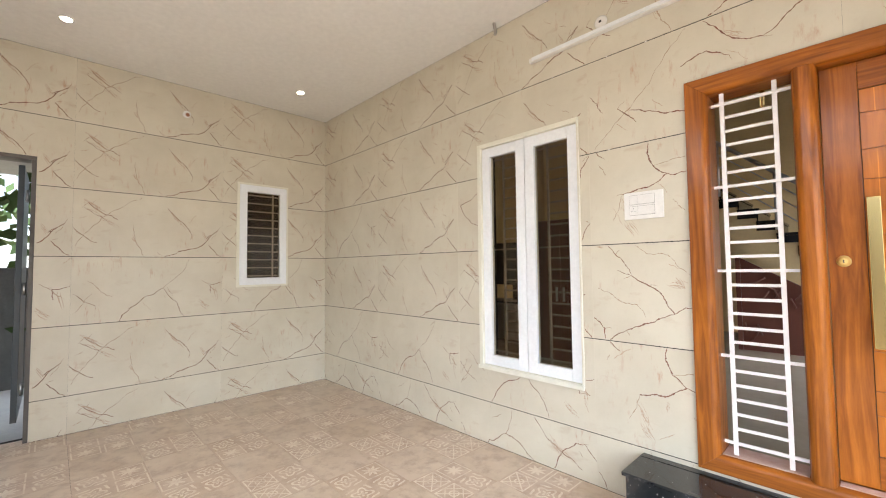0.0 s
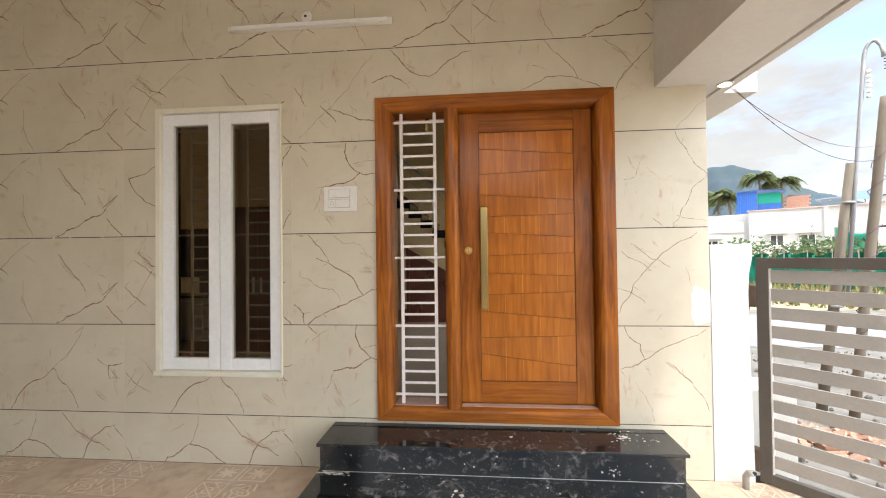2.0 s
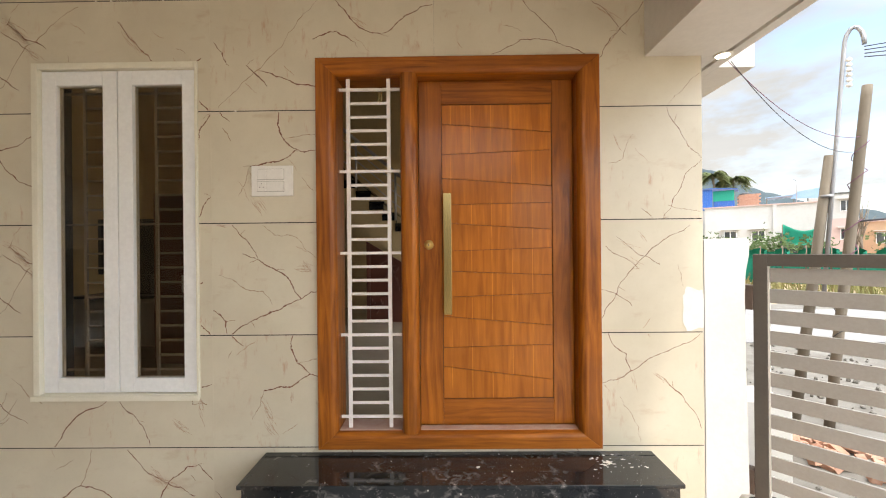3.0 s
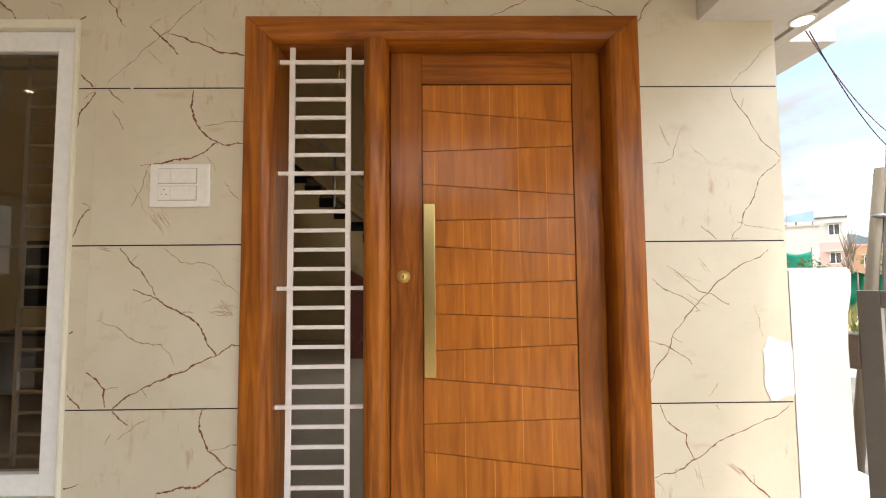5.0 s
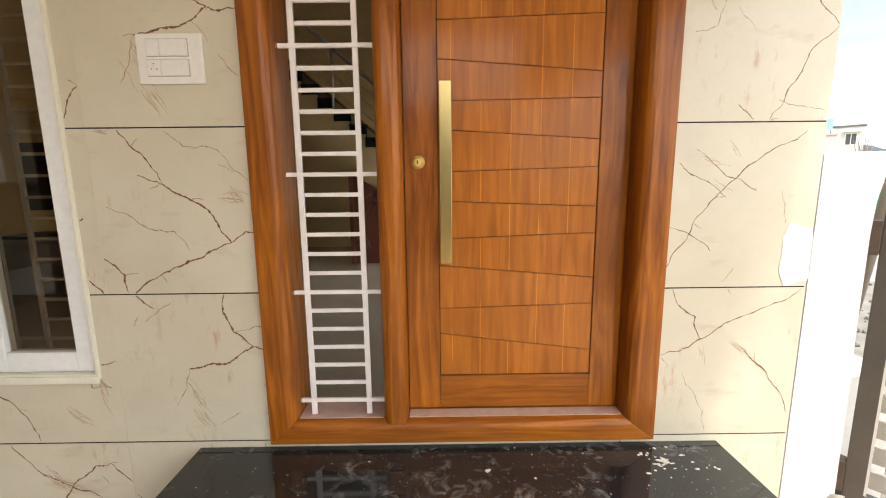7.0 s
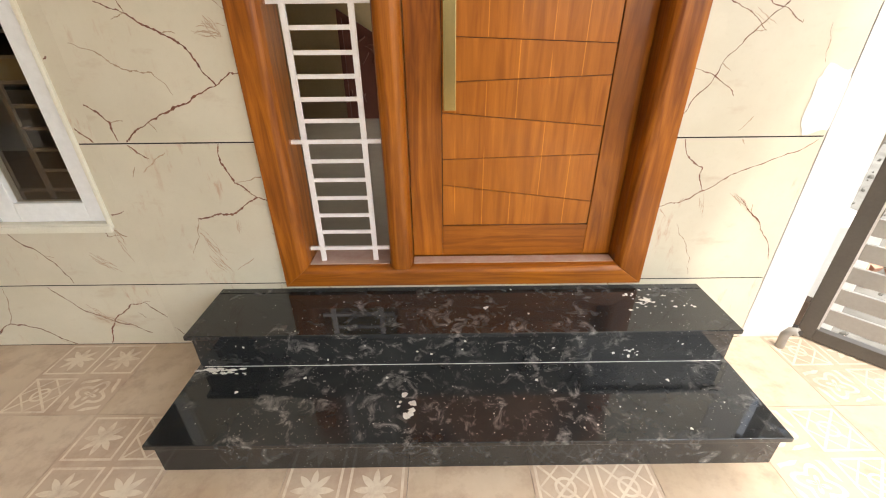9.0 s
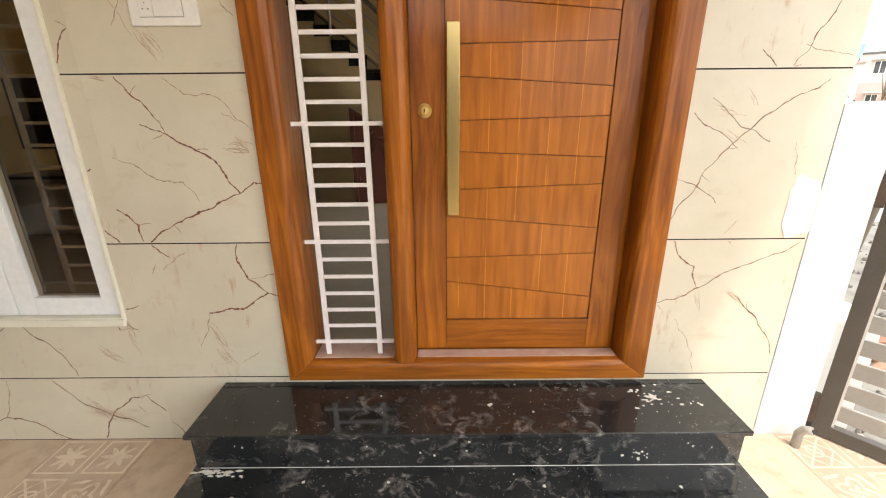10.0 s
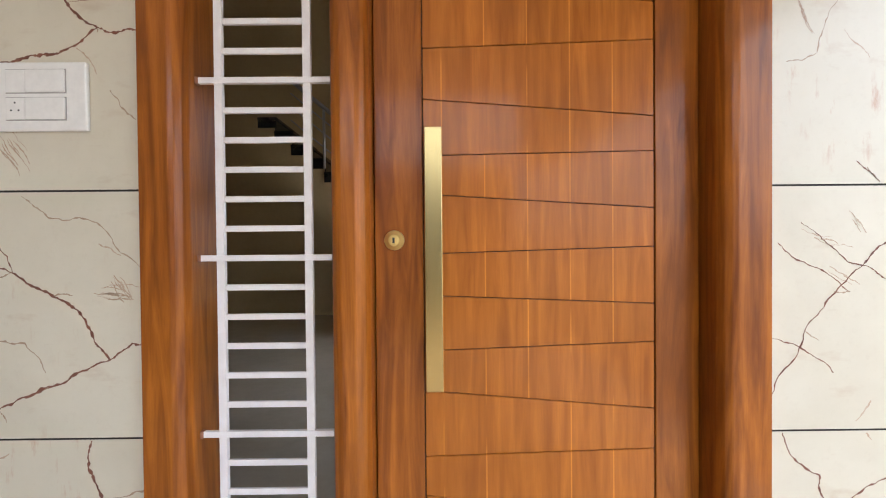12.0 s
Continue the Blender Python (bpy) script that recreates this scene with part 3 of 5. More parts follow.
# ---- the front door with its barred side light ----
def front_door():
    d = thing("door_1", "closed orange-brown teak front door in a heavy teak frame", "door", kind="structure")
    x0, x1, z0, z1 = DOOR
    a, m0, m1, r0 = x0 + 0.102, 0.452, 0.545, 1.393      # inner edges of the frame's members
    zt, zb, yf, yb = 2.304, 0.41, -0.025, 0.16
    c = 0.022                                           # splay of the inner edges

    def mould(bm, rings):
        """Skins a member between two or more profile rings, with eased edges."""
        n = len(rings[0])
        loops = [[bm.verts.new(q) for q in ring] for ring in rings]
        bm.faces.new(loops[0]), bm.faces.new(loops[-1][::-1])
        for p, q in zip(loops, loops[1:]):
            for i in range(n):
                bm.faces.new([p[i], q[i], q[(i + 1) % n], p[(i + 1) % n]])
        bmesh.ops.recalc_face_normals(bm, faces=bm.faces[:])
        bmesh.ops.bevel(bm, geom=bm.edges[:], offset=0.002, segments=1, affect="EDGES")
        return bm

    # the four outer members meet in mitres; s runs from the outer to the inner edge
    wl_, wr_, wt_, wb_ = a - x0, x1 - r0, z1 - zt, zb - z0
    bead = [(0.0, yf), (0.70, yf), (0.82, yf + 0.004), (0.93, yf + 0.014), (1.0, yf + 0.034), (1.0, yb), (0.0, yb)]
    corner = {"tl": lambda s, y: (x0 + s * wl_, y, z1 - s * wt_), "tr": lambda s, y: (x1 - s * wr_, y, z1 - s * wt_),
              "bl": lambda s, y: (x0 + s * wl_, y, z0 + s * wb_), "br": lambda s, y: (x1 - s * wr_, y, z0 + s * wb_)}
    for name, p, q, m in (("jamb", "tl", "bl", M_WOOD_V), ("jamb", "tr", "br", M_WOOD_V), ("head", "tl", "tr", M_WOOD_H), ("sill", "bl", "br", M_WOOD_H)):
        part(name, mould(bmesh.new(), [[corner[p](s, y) for s, y in bead], [corner[q](s, y) for s, y in bead]]), m, d)
    mid, half = (m0 + m1) / 2, (m1 - m0) / 2
    prof = [(-half, yb), (-half, yf + 0.034), (-half + 0.007, yf + 0.014), (-half + 0.018, yf + 0.004), (-half + 0.03, yf),
            (half - 0.03, yf), (half - 0.018, yf + 0.004), (half - 0.007, yf + 0.014), (half, yf + 0.034), (half, yb)]
    part("mullion", mould(bmesh.new(), [[(mid + u, y + 0.0006, z) for u, y in prof] for z in (zb - 0.012, zt + 0.012)]), M_WOOD_V, d)
    part("sill_dust", boxed(a + 0.004, m0 - 0.004, yf + 0.034, 0.15, zb, zb + 0.003), M_SILLDUST, d, "dusty pink undercoat on the sill")
    part("sill_dust", boxed(m1 + 0.004, r0 - 0.004, yf + 0.034, 0.064, zb, zb + 0.003), M_SILLDUST, d, "dusty pink undercoat on the sill")
    # the leaf
    ly, lb, lx0, lx1, lz0, lz1 = 0.069, 0.11, m1 + 0.003, r0 - 0.003, zb + 0.006, zt - 0.003
    px0, px1, pz0, pz1 = 0.675, 1.274, 0.557, 2.169
    leaf = part("leaf", boxed(lx0, lx1, ly + 0.012, lb, lz0, lz1), M_GROOVE, d)
    part("stile", boxed(lx0, px0 - 0.003, ly, ly + 0.011, lz0, lz1, edge=0.0025), M_WOOD_V, leaf)
    part("stile", boxed(px1 + 0.003, lx1, ly, ly + 0.011, lz0, lz1, edge=0.0025), M_WOOD_V, leaf)
    part("rail", boxed(px0 - 0.0025, px1 + 0.0025, ly + 0.0005, ly + 0.011, lz0, pz0 - 0.003, edge=0.0025), M_WOOD_H, leaf)
    part("rail", boxed(px0 - 0.0025, px1 + 0.0025, ly + 0.0005, ly + 0.011, pz1 + 0.003, lz1, edge=0.0025), M_WOOD_H, leaf)
    cuts = [(pz0, pz0), (0.732, 0.657), (0.835, 0.850), (1.008, 0.955), (1.112, 1.131), (1.257, 1.231), (1.365, 1.380), (1.520, 1.481),
            (1.620, 1.629), (1.766, 1.720), (1.897, 1.917), (2.065, 2.015), (pz1, pz1)]
    for (l0, r0_), (l1, r1_) in zip(cuts, cuts[1:]):
        g = 0.0012
        o = [(px0, l0 + g), (px1, r0_ + g), (px1, r1_ - g), (px0, l1 - g)]
        part("plank", prism(bmesh.new(), o, ly + 0.003, ly + 0.011, 0.0012), M_WOOD_P, leaf)
    # pull handle on two stubs, and the lock
    h = part("pull_handle", boxed(0.679, 0.722, 0.008, 0.024, 1.026, 1.677, edge=0.002), M_BRASS, d, "long flat brushed brass pull handle")
    for z in (1.12, 1.58):
        part("stub", lathe(bmesh.new(), [(0.011, -0.072), (0.011, -0.0235)], "y", 16, (0.7, 0, z)), M_BRASS, h)
    k = part("lock", lathe(bmesh.new(), [(0.026, -0.0695), (0.026, -0.063), (0.023, -0.059), (0.017, -0.057), (0.016, -0.050), (0.013, -0.048), (0.0005, -0.0475)], "y", 28, (0.598, 0, 1.401)),
             M_GOLD, d, "round brass door lock")
    part("keyhole", boxed(0.5955, 0.6005, 0.0445, 0.048, 1.394, 1.408), M_DARK, k)
    bolt = part("tower_bolt", boxed(0.313, 0.336, 0.150, 0.158, 2.222, 2.311, edge=0.002), M_BRASS, d, "small brass bolt inside the side light")
    part("bolt_rod", tube(bmesh.new(), [(0.324, 0.146, 2.202), (0.324, 0.146, 2.341)], 0.004, 8), M_BRASS, bolt)
    return d


front_door()


def sidelight_grille():
    g = thing("window_grille", "white painted steel ladder grille with rusty ends", "grille")
    y0, y1 = 0.034, 0.046
    for x in (0.157, 0.377):
        part("upright", boxed(x, x + 0.020, y0, y1, 0.414, 2.306, edge=0.001), M_WPAINT, g)
    tops = [0.474 + i * 0.0738 for i in range(25)]
    for i, z in enumerate(tops):
        long = i in (0, 6, 12, 18, 24)
        bm = boxed(0.112 if long else 0.1775, 0.450 if long else 0.3765, y0 + (-0.002 if long else 0.002), y1 - 0.002, z - 0.0075, z + 0.0075, edge=0.001)
        r = part("tie_bar" if long else "rung", bm, M_WPAINT, g)
        if long:
            part("rusty_end", boxed(0.111, 0.119, y0 - 0.003, y1 - 0.001, z - 0.0085, z + 0.0085), M_RUST, r, "rust at the bar's end")
    return g


sidelight_grille()


# ---- the casement window ----
def sash(parent, x0, x1, z0, z1, y0, y1, w, place, name="casement"):
    s = empty(name)
    s.parent = parent
    for a in ((x0, x0 + w, z0, z1), (x1 - w, x1, z0, z1), (x0 + w, x1 - w, z0, z0 + w), (x0 + w, x1 - w, z1 - w, z1)):
        bm = boxed(a[0], a[1], y0, y1, a[2], a[3], edge=0.004)
        place(bm)
        part("sash_bar", bm, M_UPVC, s)
    bm = boxed(x0 + w - 0.006, x1 - w + 0.006, (y0 + y1) / 2 - 0.003, (y0 + y1) / 2 + 0.003, z0 + w - 0.006, z1 - w + 0.006)
    place(bm)
    pane = part("pane", bm, M_GLASS, s)
    pane.visible_shadow = False
    return s


def bars_behind(label, x0, x1, z0, z1, y, place, rows, uprights, paint=None):
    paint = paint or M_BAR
    g = thing("window_grille", label, "grille")
    for x in uprights:
        bm = boxed(x - 0.008, x + 0.008, y - 0.006, y + 0.006, z0, z1)
        place(bm)
        part("upright", bm, paint, g)
    for i in range(rows):
        z = z0 + (z1 - z0) * (i + 0.5) / rows
        for a, c in zip([x0] + list(uprights), list(uprights) + [x1]):
            if rows > 15 and a != uprights[0] and a != uprights[min(2, len(uprights) - 1)] and i not in (0, rows // 2, rows - 1):
                continue
            bm = boxed(a + 0.0085, c - 0.0085, y - 0.005, y + 0.005, z - 0.006, z + 0.006)
            place(bm)
            part("bar", bm, paint, g)
    return g


def main_window():
    w = thing("window_1", "tall white double casement window with bronze-tinted glass", "window", kind="structure")
    x0, x1, z0, z1 = WIN
    keep = lambda bm: bm
    # plastered reveal, a little proud and rough at the edge
    for r in ((x0, x0 + 0.034, z0, z1), (x1 - 0.014, x1, z0, z1), (x0 + 0.034, x1 - 0.014, z1 - 0.034, z1), (x0 + 0.034, x1 - 0.014, z0, z0 + 0.020)):
        part("reveal", boxed(r[0], r[1], -0.012, 0.12, r[2], r[3], edge=0.004), M_REVEAL, w)
    part("sill", boxed(x0 - 0.004, x1 + 0.006, -0.026, -0.0125, z0 - 0.012, z0 + 0.016, edge=0.004), M_REVEAL, w)
    fx0, fx1, fz0, fz1 = x0 + 0.036, x1 - 0.016, z0 + 0.022, z1 - 0.036
    mid = -1.076
    sash(w, fx0, mid - 0.003, fz0, fz1, 0.012, 0.062, 0.078, keep)
    sash(w, mid + 0.003, fx1, fz0, fz1, 0.012, 0.062, 0.078, keep)
    part("astragal", boxed(mid - 0.002, mid + 0.002, 0.03, 0.06, fz0, fz1), M_UPVC, w)
    bars_behind("white steel grille behind the casement window, indoor dimness in its colour", x0 + 0.02, x1 - 0.02, 0.66, 2.33, 0.16, keep, 20, (-1.382, -1.10, -0.968, -0.70))


main_window()


def side_window():
    w = thing("window_2", "small white fixed window with a dark pane and bars", "window", kind="structure")
    turn = lambda bm: bmesh.ops.transform(bm, matrix=Matrix.Translation((LEFT, 0, 0)) @ Matrix.Rotation(radians(90), 4, "Z"), verts=bm.verts[:])
    y0, y1, z0, z1 = SIDE_WIN
    sash(w, y0 + 0.01, y1 - 0.006, z0 + 0.008, z1 - 0.006, -0.02, 0.04, 0.078, turn, "fixed_light")
    for r in ((y0 - 0.02, y0 + 0.009, z0 - 0.016, z1 + 0.016), (y1 - 0.005, y1 + 0.014, z0 - 0.016, z1 + 0.016)):
        bm = boxed(r[0], r[1], -0.016, 0.06, r[2], r[3], edge=0.004)
        turn(bm)
        part("surround", bm, M_REVEAL, w)
    for r in ((y0 + 0.009, y1 - 0.005, z1 - 0.005, z1 + 0.016), (y0 + 0.009, y1 - 0.005, z0 - 0.016, z0 + 0.007)):
        bm = boxed(r[0], r[1], -0.016, 0.06, r[2], r[3], edge=0.004)
        turn(bm)
        part("surround", bm, M_REVEAL, w)
    bars_behind("thin steel bars behind the small window", y0 + 0.03, y1 - 0.03, z0 + 0.06, z1 - 0.06, 0.075, turn, 11, (-0.64,), M_WPAINT)
    # the room behind it; its dimness is painted as near-black walls
    tagged(link("wall_bath", boxed(LEFT - 1.6, LEFT - 1.5, -1.9, 0.1, 0.0, TOP), M_GROUT), "near-black wall behind the small window, the room's dimness in its colour", "wall", kind="structure")
    b = boxed(LEFT - 1.5, LEFT - 0.2, -1.9, -1.8, 0.0, TOP)
    box(b, LEFT - 1.5, LEFT - 0.2, 0.1, 0.2, 0.0, TOP)
    box(b, LEFT - 1.5, LEFT - 0.2, -1.8, 0.1, TOP - 0.1, TOP)
    tagged(link("wall_bath_sides", b, M_GROUT), "near-black side walls behind the small window, dimness in their colour", "wall", kind="structure")


side_window()


# ---- granite steps ----
def entrance_steps():
    s = thing("entrance_steps", "two dusty polished black granite entrance steps", "steps")
    xa, xb = -0.279, 1.768
    part("riser", boxed(xa + 0.016, xb - 0.016, -0.298, -0.002, 0.1405, 0.2805, edge=0.0015), M_GRANITE, s)
    part("tread", boxed(xa, xb, -0.313, -0.001, 0.281, 0.30, edge=0.003), M_GRANITE, s)
    part("riser", boxed(xa + 0.022, xb - 0.022, -0.625, -0.002, -0.004, 0.1205, edge=0.0015), M_GRANITE, s)
    part("tread", boxed(xa + 0.004, xb - 0.004, -0.640, -0.002, 0.121, 0.14, edge=0.003), M_GRANITE, s)
    part("mortar_joint", boxed(xa + 0.03, xb - 0.03, -0.3005, -0.2985, 0.1402, 0.1418), M_PLASTER, s, "thin line of white cement")
    return s


entrance_steps()


def splatter():
    """Dried drops and dabs of white paint and cement on the granite."""
    rnd = random.Random(9)
    bm = bmesh.new()

    def drop(x, y, z, r, upright=False, long=1.0):
        n = 11
        ring = []
        for k in range(n):
            a = k * math.tau / n
            q = r * rnd.uniform(0.55, 1.2)
            d = (q * long * math.cos(a), q * math.sin(a))
            ring.append(bm.verts.new((x + d[0], y - 0.0006, z + d[1]) if upright else (x + d[0], y + d[1], z + 0.0006)))
        mid = bm.verts.new((x, y - 0.0016, z) if upright else (x, y, z + 0.0018))
        for k in range(n):
            bm.faces.new([ring[k], ring[(k + 1) % n], mid])

    for k in range(38):
        drop(rnd.uniform(-0.2, 1.7), rnd.uniform(-0.61, -0.33), 0.14, rnd.choice((0.002, 0.002, 0.003, 0.004, 0.007)))
    for k in range(26):
        drop(rnd.uniform(-0.2, 1.7), rnd.uniform(-0.29, -0.03), 0.30, rnd.choice((0.002, 0.002, 0.003, 0.005)))
    for k in range(20):
        drop(rnd.uniform(-0.2, 1.7), -0.298, rnd.uniform(0.15, 0.27), rnd.choice((0.002, 0.003, 0.005)), True)
    for k in range(9):
        drop(0.545 + rnd.gauss(0, 0.022), -0.505 + rnd.gauss(0, 0.03), 0.14, rnd.uniform(0.006, 0.016))
    for k in range(34):
        drop(-0.17 + rnd.gauss(0, 0.045), -0.318 + rnd.uniform(-0.022, 0.008), 0.14, rnd.uniform(0.002, 0.007), long=rnd.uniform(1.0, 3.5))
    for k in range(26):
        drop(1.50 + rnd.gauss(0, 0.05), -0.12 + rnd.gauss(0, 0.04), 0.30, rnd.uniform(0.002, 0.007), long=rnd.uniform(0.6, 2.5))
    for x, y, r in ((1.50, -0.115, 0.016), (1.44, -0.085, 0.013), (0.84, -0.16, 0.010)):
        for k in range(5):
            drop(x + rnd.gauss(0, r * 0.6), y + rnd.gauss(0, r * 0.5), 0.30, r * rnd.uniform(0.4, 0.8))
    for k in range(130):
        drop(rnd.gauss(0.75, 0.42), rnd.uniform(-0.62, -0.31), 0.14, rnd.uniform(0.0008, 0.002))
    for k in range(90):
        drop(rnd.gauss(0.75, 0.42), rnd.uniform(-0.30, -0.02), 0.30, rnd.uniform(0.0008, 0.0018))
    for k in range(14):
        drop(1.38 + rnd.gauss(0, 0.03), -0.298, 0.185 + rnd.gauss(0, 0.012), rnd.uniform(0.002, 0.007), True)
    bmesh.ops.recalc_face_normals(bm, faces=bm.faces[:])
    tagged(link("paint_splatter", bm, M_SPLAT), "dried white paint drops on the granite steps", "splatter", kind="stuff")


M_SPLAT = plain("dried_paint", (0.72, 0.69, 0.63), (0.55, 0.52, 0.46), 60.0, 0.8)
splatter()


def switch_plate():
    p = thing("switch_plate", "white modular switch plate with two switches and socket", "switch")
    part("plate", boxed(-0.341, -0.119, -0.012, -0.0005, 1.667, 1.830, edge=0.004), M_PLATE, p)
    for z0, z1 in ((1.757, 1.811), (1.693, 1.745)):
        part("module_gap", boxed(-0.3085, -0.1655, -0.0126, -0.0121, z0 - 0.0018, z1 + 0.0018), M_SLAT, p)
        part("module", boxed(-0.307, -0.262, -0.0150, -0.0122, z0, z1, edge=0.002), M_PLATE, p)
        part("rocker", boxed(-0.2605, -0.167, -0.0170, -0.0122, z0, z1, edge=0.003), M_PLATE, p)
    for x, z in ((-0.285, 1.733), (-0.294, 1.715), (-0.276, 1.715)):
        part("socket_hole", lathe(bmesh.new(), [(0.0022, 0.0145), (0.0022, 0.0154)], "y", 10, (x, 0, z)), M_DARK, p)


switch_plate()


def tube_light():
    t = thing("tube_light", "slim white tube light fixed high on the wall", "lamp")
    part("batten", boxed(-0.984, 0.128, -0.034, -0.0005, 2.882, 2.914, edge=0.004), M_PLATE, t)
    part("diffuser", boxed(-0.955, 0.10, -0.046, -0.0345, 2.886, 2.910, edge=0.004), M_UPVC, t)
    o = thing("cable_outlet", "round white cable outlet above the tube light", "outlet")
    part("cover", lathe(bmesh.new(), [(0.042, 0.0005), (0.042, 0.006), (0.03, 0.012), (0.012, 0.014)], "y", 24, (-0.455, 0, 2.965)), M_PLATE, o)
    part("hole", boxed(-0.463, -0.447, -0.0165, -0.0142, 2.958, 2.972), M_DARK, o)


tube_light()


def downlight(x, y, z, r=0.055):
    d = thing("downlight", "small round recessed ceiling lamp, lit", "lamp", "ceiling lamps")
    part("rim", lathe(bmesh.new(), [(r, -0.0005), (r, -0.006), (r * 0.78, -0.009), (r * 0.74, -0.003)], "z", 28, (x, y, z)), M_PLATE, d)
    part("lens", lathe(bmesh.new(), [(r * 0.7, -0.0095), (r * 0.6, -0.011)], "z", 24, (x, y, z)), M_LAMP, d)


for x, y in ((-3.425, -2.486), (-3.48, -0.636), (-0.9, -2.486)):
    downlight(x, y, TOP, 0.048)
downlight(2.159, -0.01, BEAM_Z, 0.044)


def hook_and_vent():
    h = thing("conduit_stub", "grey conduit stub under the ceiling edge", "pipe")
    part("pipe", tube(bmesh.new(), [(-1.27, -0.075, TOP + 0.01), (-1.27, -0.07, TOP - 0.02), (-1.30, -0.02, TOP - 0.035), (-1.32, 0.001, TOP - 0.04)], 0.013), M_SLAT, h)
    v = thing("wall_outlet", "small round white wire outlet with a dark hole", "outlet")
    part("ring", lathe(bmesh.new(), [(0.036, 0.0005), (0.036, 0.012), (0.024, 0.014)], "x", 24, (LEFT, -1.555, 3.003)), M_PLATE, v)
    part("hole", lathe(bmesh.new(), [(0.02, 0.0142), (0.02, 0.016)], "x", 16, (LEFT, -1.548, 2.998)), M_RUST, v)


hook_and_vent()


# ---- side doorway ----
def side_doorway():
    y0, y1, z0, z1 = SIDE_DOOR
    d = thing("door_2", "open dark grey steel side door", "door", kind="structure")
    part("frame", boxed(LEFT - 0.19, LEFT - 0.004, y1 - 0.03, y1 - 0.001, 0.0, z1 - 0.031, edge=0.003), M_GATE, d)
    part("frame", boxed(LEFT - 0.19, LEFT - 0.004, y0, y1 - 0.001, z1 - 0.03, z1 - 0.001, edge=0.003), M_GATE, d)
    part("leaf", boxed(LEFT - 1.08, LEFT - 0.2, y1 - 0.115, y1 - 0.075, 0.13, z1 - 0.05, edge=0.003), M_DARKSTEEL, d)
    for z in (0.35, 1.2, 2.0):
        part("hinge", lathe(bmesh.new(), [(0.012, z), (0.012, z + 0.1)], "z", 10, (LEFT - 0.195, y1 - 0.055, 0)), M_STEEL, d)
    tagged(link("yard_canopy", boxed(LEFT - 2.6, LEFT - 0.205, -6.4, -1.8, 2.62, 2.76), M_CEMENT), "bare concrete canopy over the side yard", "canopy", kind="structure")
    tagged(link("wall_yard", boxed(LEFT - 2.6, LEFT - 2.45, -6.5, -1.9, -0.1, 1.45), M_BLOCK), "grey cement block yard wall, darkened to carry its shade", "wall", kind="structure")
    tagged(link("floor_yard", boxed(LEFT - 2.45, LEFT - 0.2, -6.2, -1.9, -0.2, -0.03), M_CEMENT), "bare grey cement floor of the side yard", "floor", kind="structure")


M_DARKSTEEL = plain("dark_steel_paint", (0.035, 0.045, 0.05), (0.05, 0.06, 0.065), 4.0, 0.4, 0.05)
# block grey is darkened to carry the shade on the yard wall
M_BLOCK = plain("cement_block", (0.10, 0.10, 0.095), (0.15, 0.15, 0.14), 3.0, 0.95, 0.6)
M_CEMENT = plain("cement", (0.34, 0.34, 0.33), (0.42, 0.42, 0.40), 1.8, 0.85, 0.2)
side_doorway()


# ---- gate, pillar and the yard's edge ----
M_LUG = plain("brown_hinge_steel", (0.09, 0.06, 0.045), (0.13, 0.09, 0.065), 20.0, 0.6)


def gate():
    g = thing("metal_gate", "half-open taupe steel gate with pale grey level slats", "gate")
    g.matrix_world = pose(2.332, 0.02, 0.0, 0, 0, math.degrees(math.atan2(-0.75, 0.66)))
    ln, z0, z1, w = 1.75, 0.005, 1.335, 0.06
    for a in ((0.0, w, z0, z1), (ln - w, ln, z0, z1), (w, ln - w, z1 - 0.062, z1), (w, ln - w, z0, z0 + 0.062)):
        part("frame_bar", boxed(a[0], a[1], -0.02, 0.02, a[2], a[3], edge=0.003), M_GATE, g)
    part("inner_lining", boxed(w + 0.0005, w + 0.008, -0.012, 0.012, z0 + 0.063, z1 - 0.063), M_PLATE, g)
    for i in range(11):
        z = 0.105 + i * 0.1085
        part("slat", boxed(w + 0.0085, ln - w - 0.0005, -0.008, 0.008, z, z + 0.073, edge=0.002), M_SLAT, g)
    for z in (0.06, 1.04):
        part("hinge", boxed(-0.05, -0.0005, -0.03, 0.03, z, z + 0.13, edge=0.004), M_LUG, g, "brown steel hinge lug")
        part("hinge_pin", lathe(bmesh.new(), [(0.014, z - 0.02), (0.014, z + 0.15)], "z", 10, (-0.052, 0, 0)), M_LUG, g)
    return g


gate()
b = prism(bmesh.new(), [(WALL_END + 0.002, -0.2), (2.296, -0.2), (2.288, 0.35), (2.279, 0.8), (2.276, 1.12), (2.282, 1.24), (2.300, 1.33), (2.304, 1.40), (2.297, 1.422), (WALL_END + 0.002, 1.418)], 0.004, 0.36, 0.006)
tagged(link("pillar", b, M_WHITEWASH),
       "whitewashed gate pillar beside the tiled wall", "pillar", kind="structure")


tagged(link("sunshade_slab", boxed(2.2325, 2.44, 0.14, 2.4, 2.386, 2.53, edge=0.004), M_BEAM), "plastered concrete ledge beyond the porch roof", "ledge", kind="structure")
tagged(link("plinth_wall", boxed(2.297, 2.60, 0.10, 0.36, -0.26, 0.52, edge=0.01), M_WHITEWASH), "low whitewashed wall behind the gate", "wall", kind="structure")


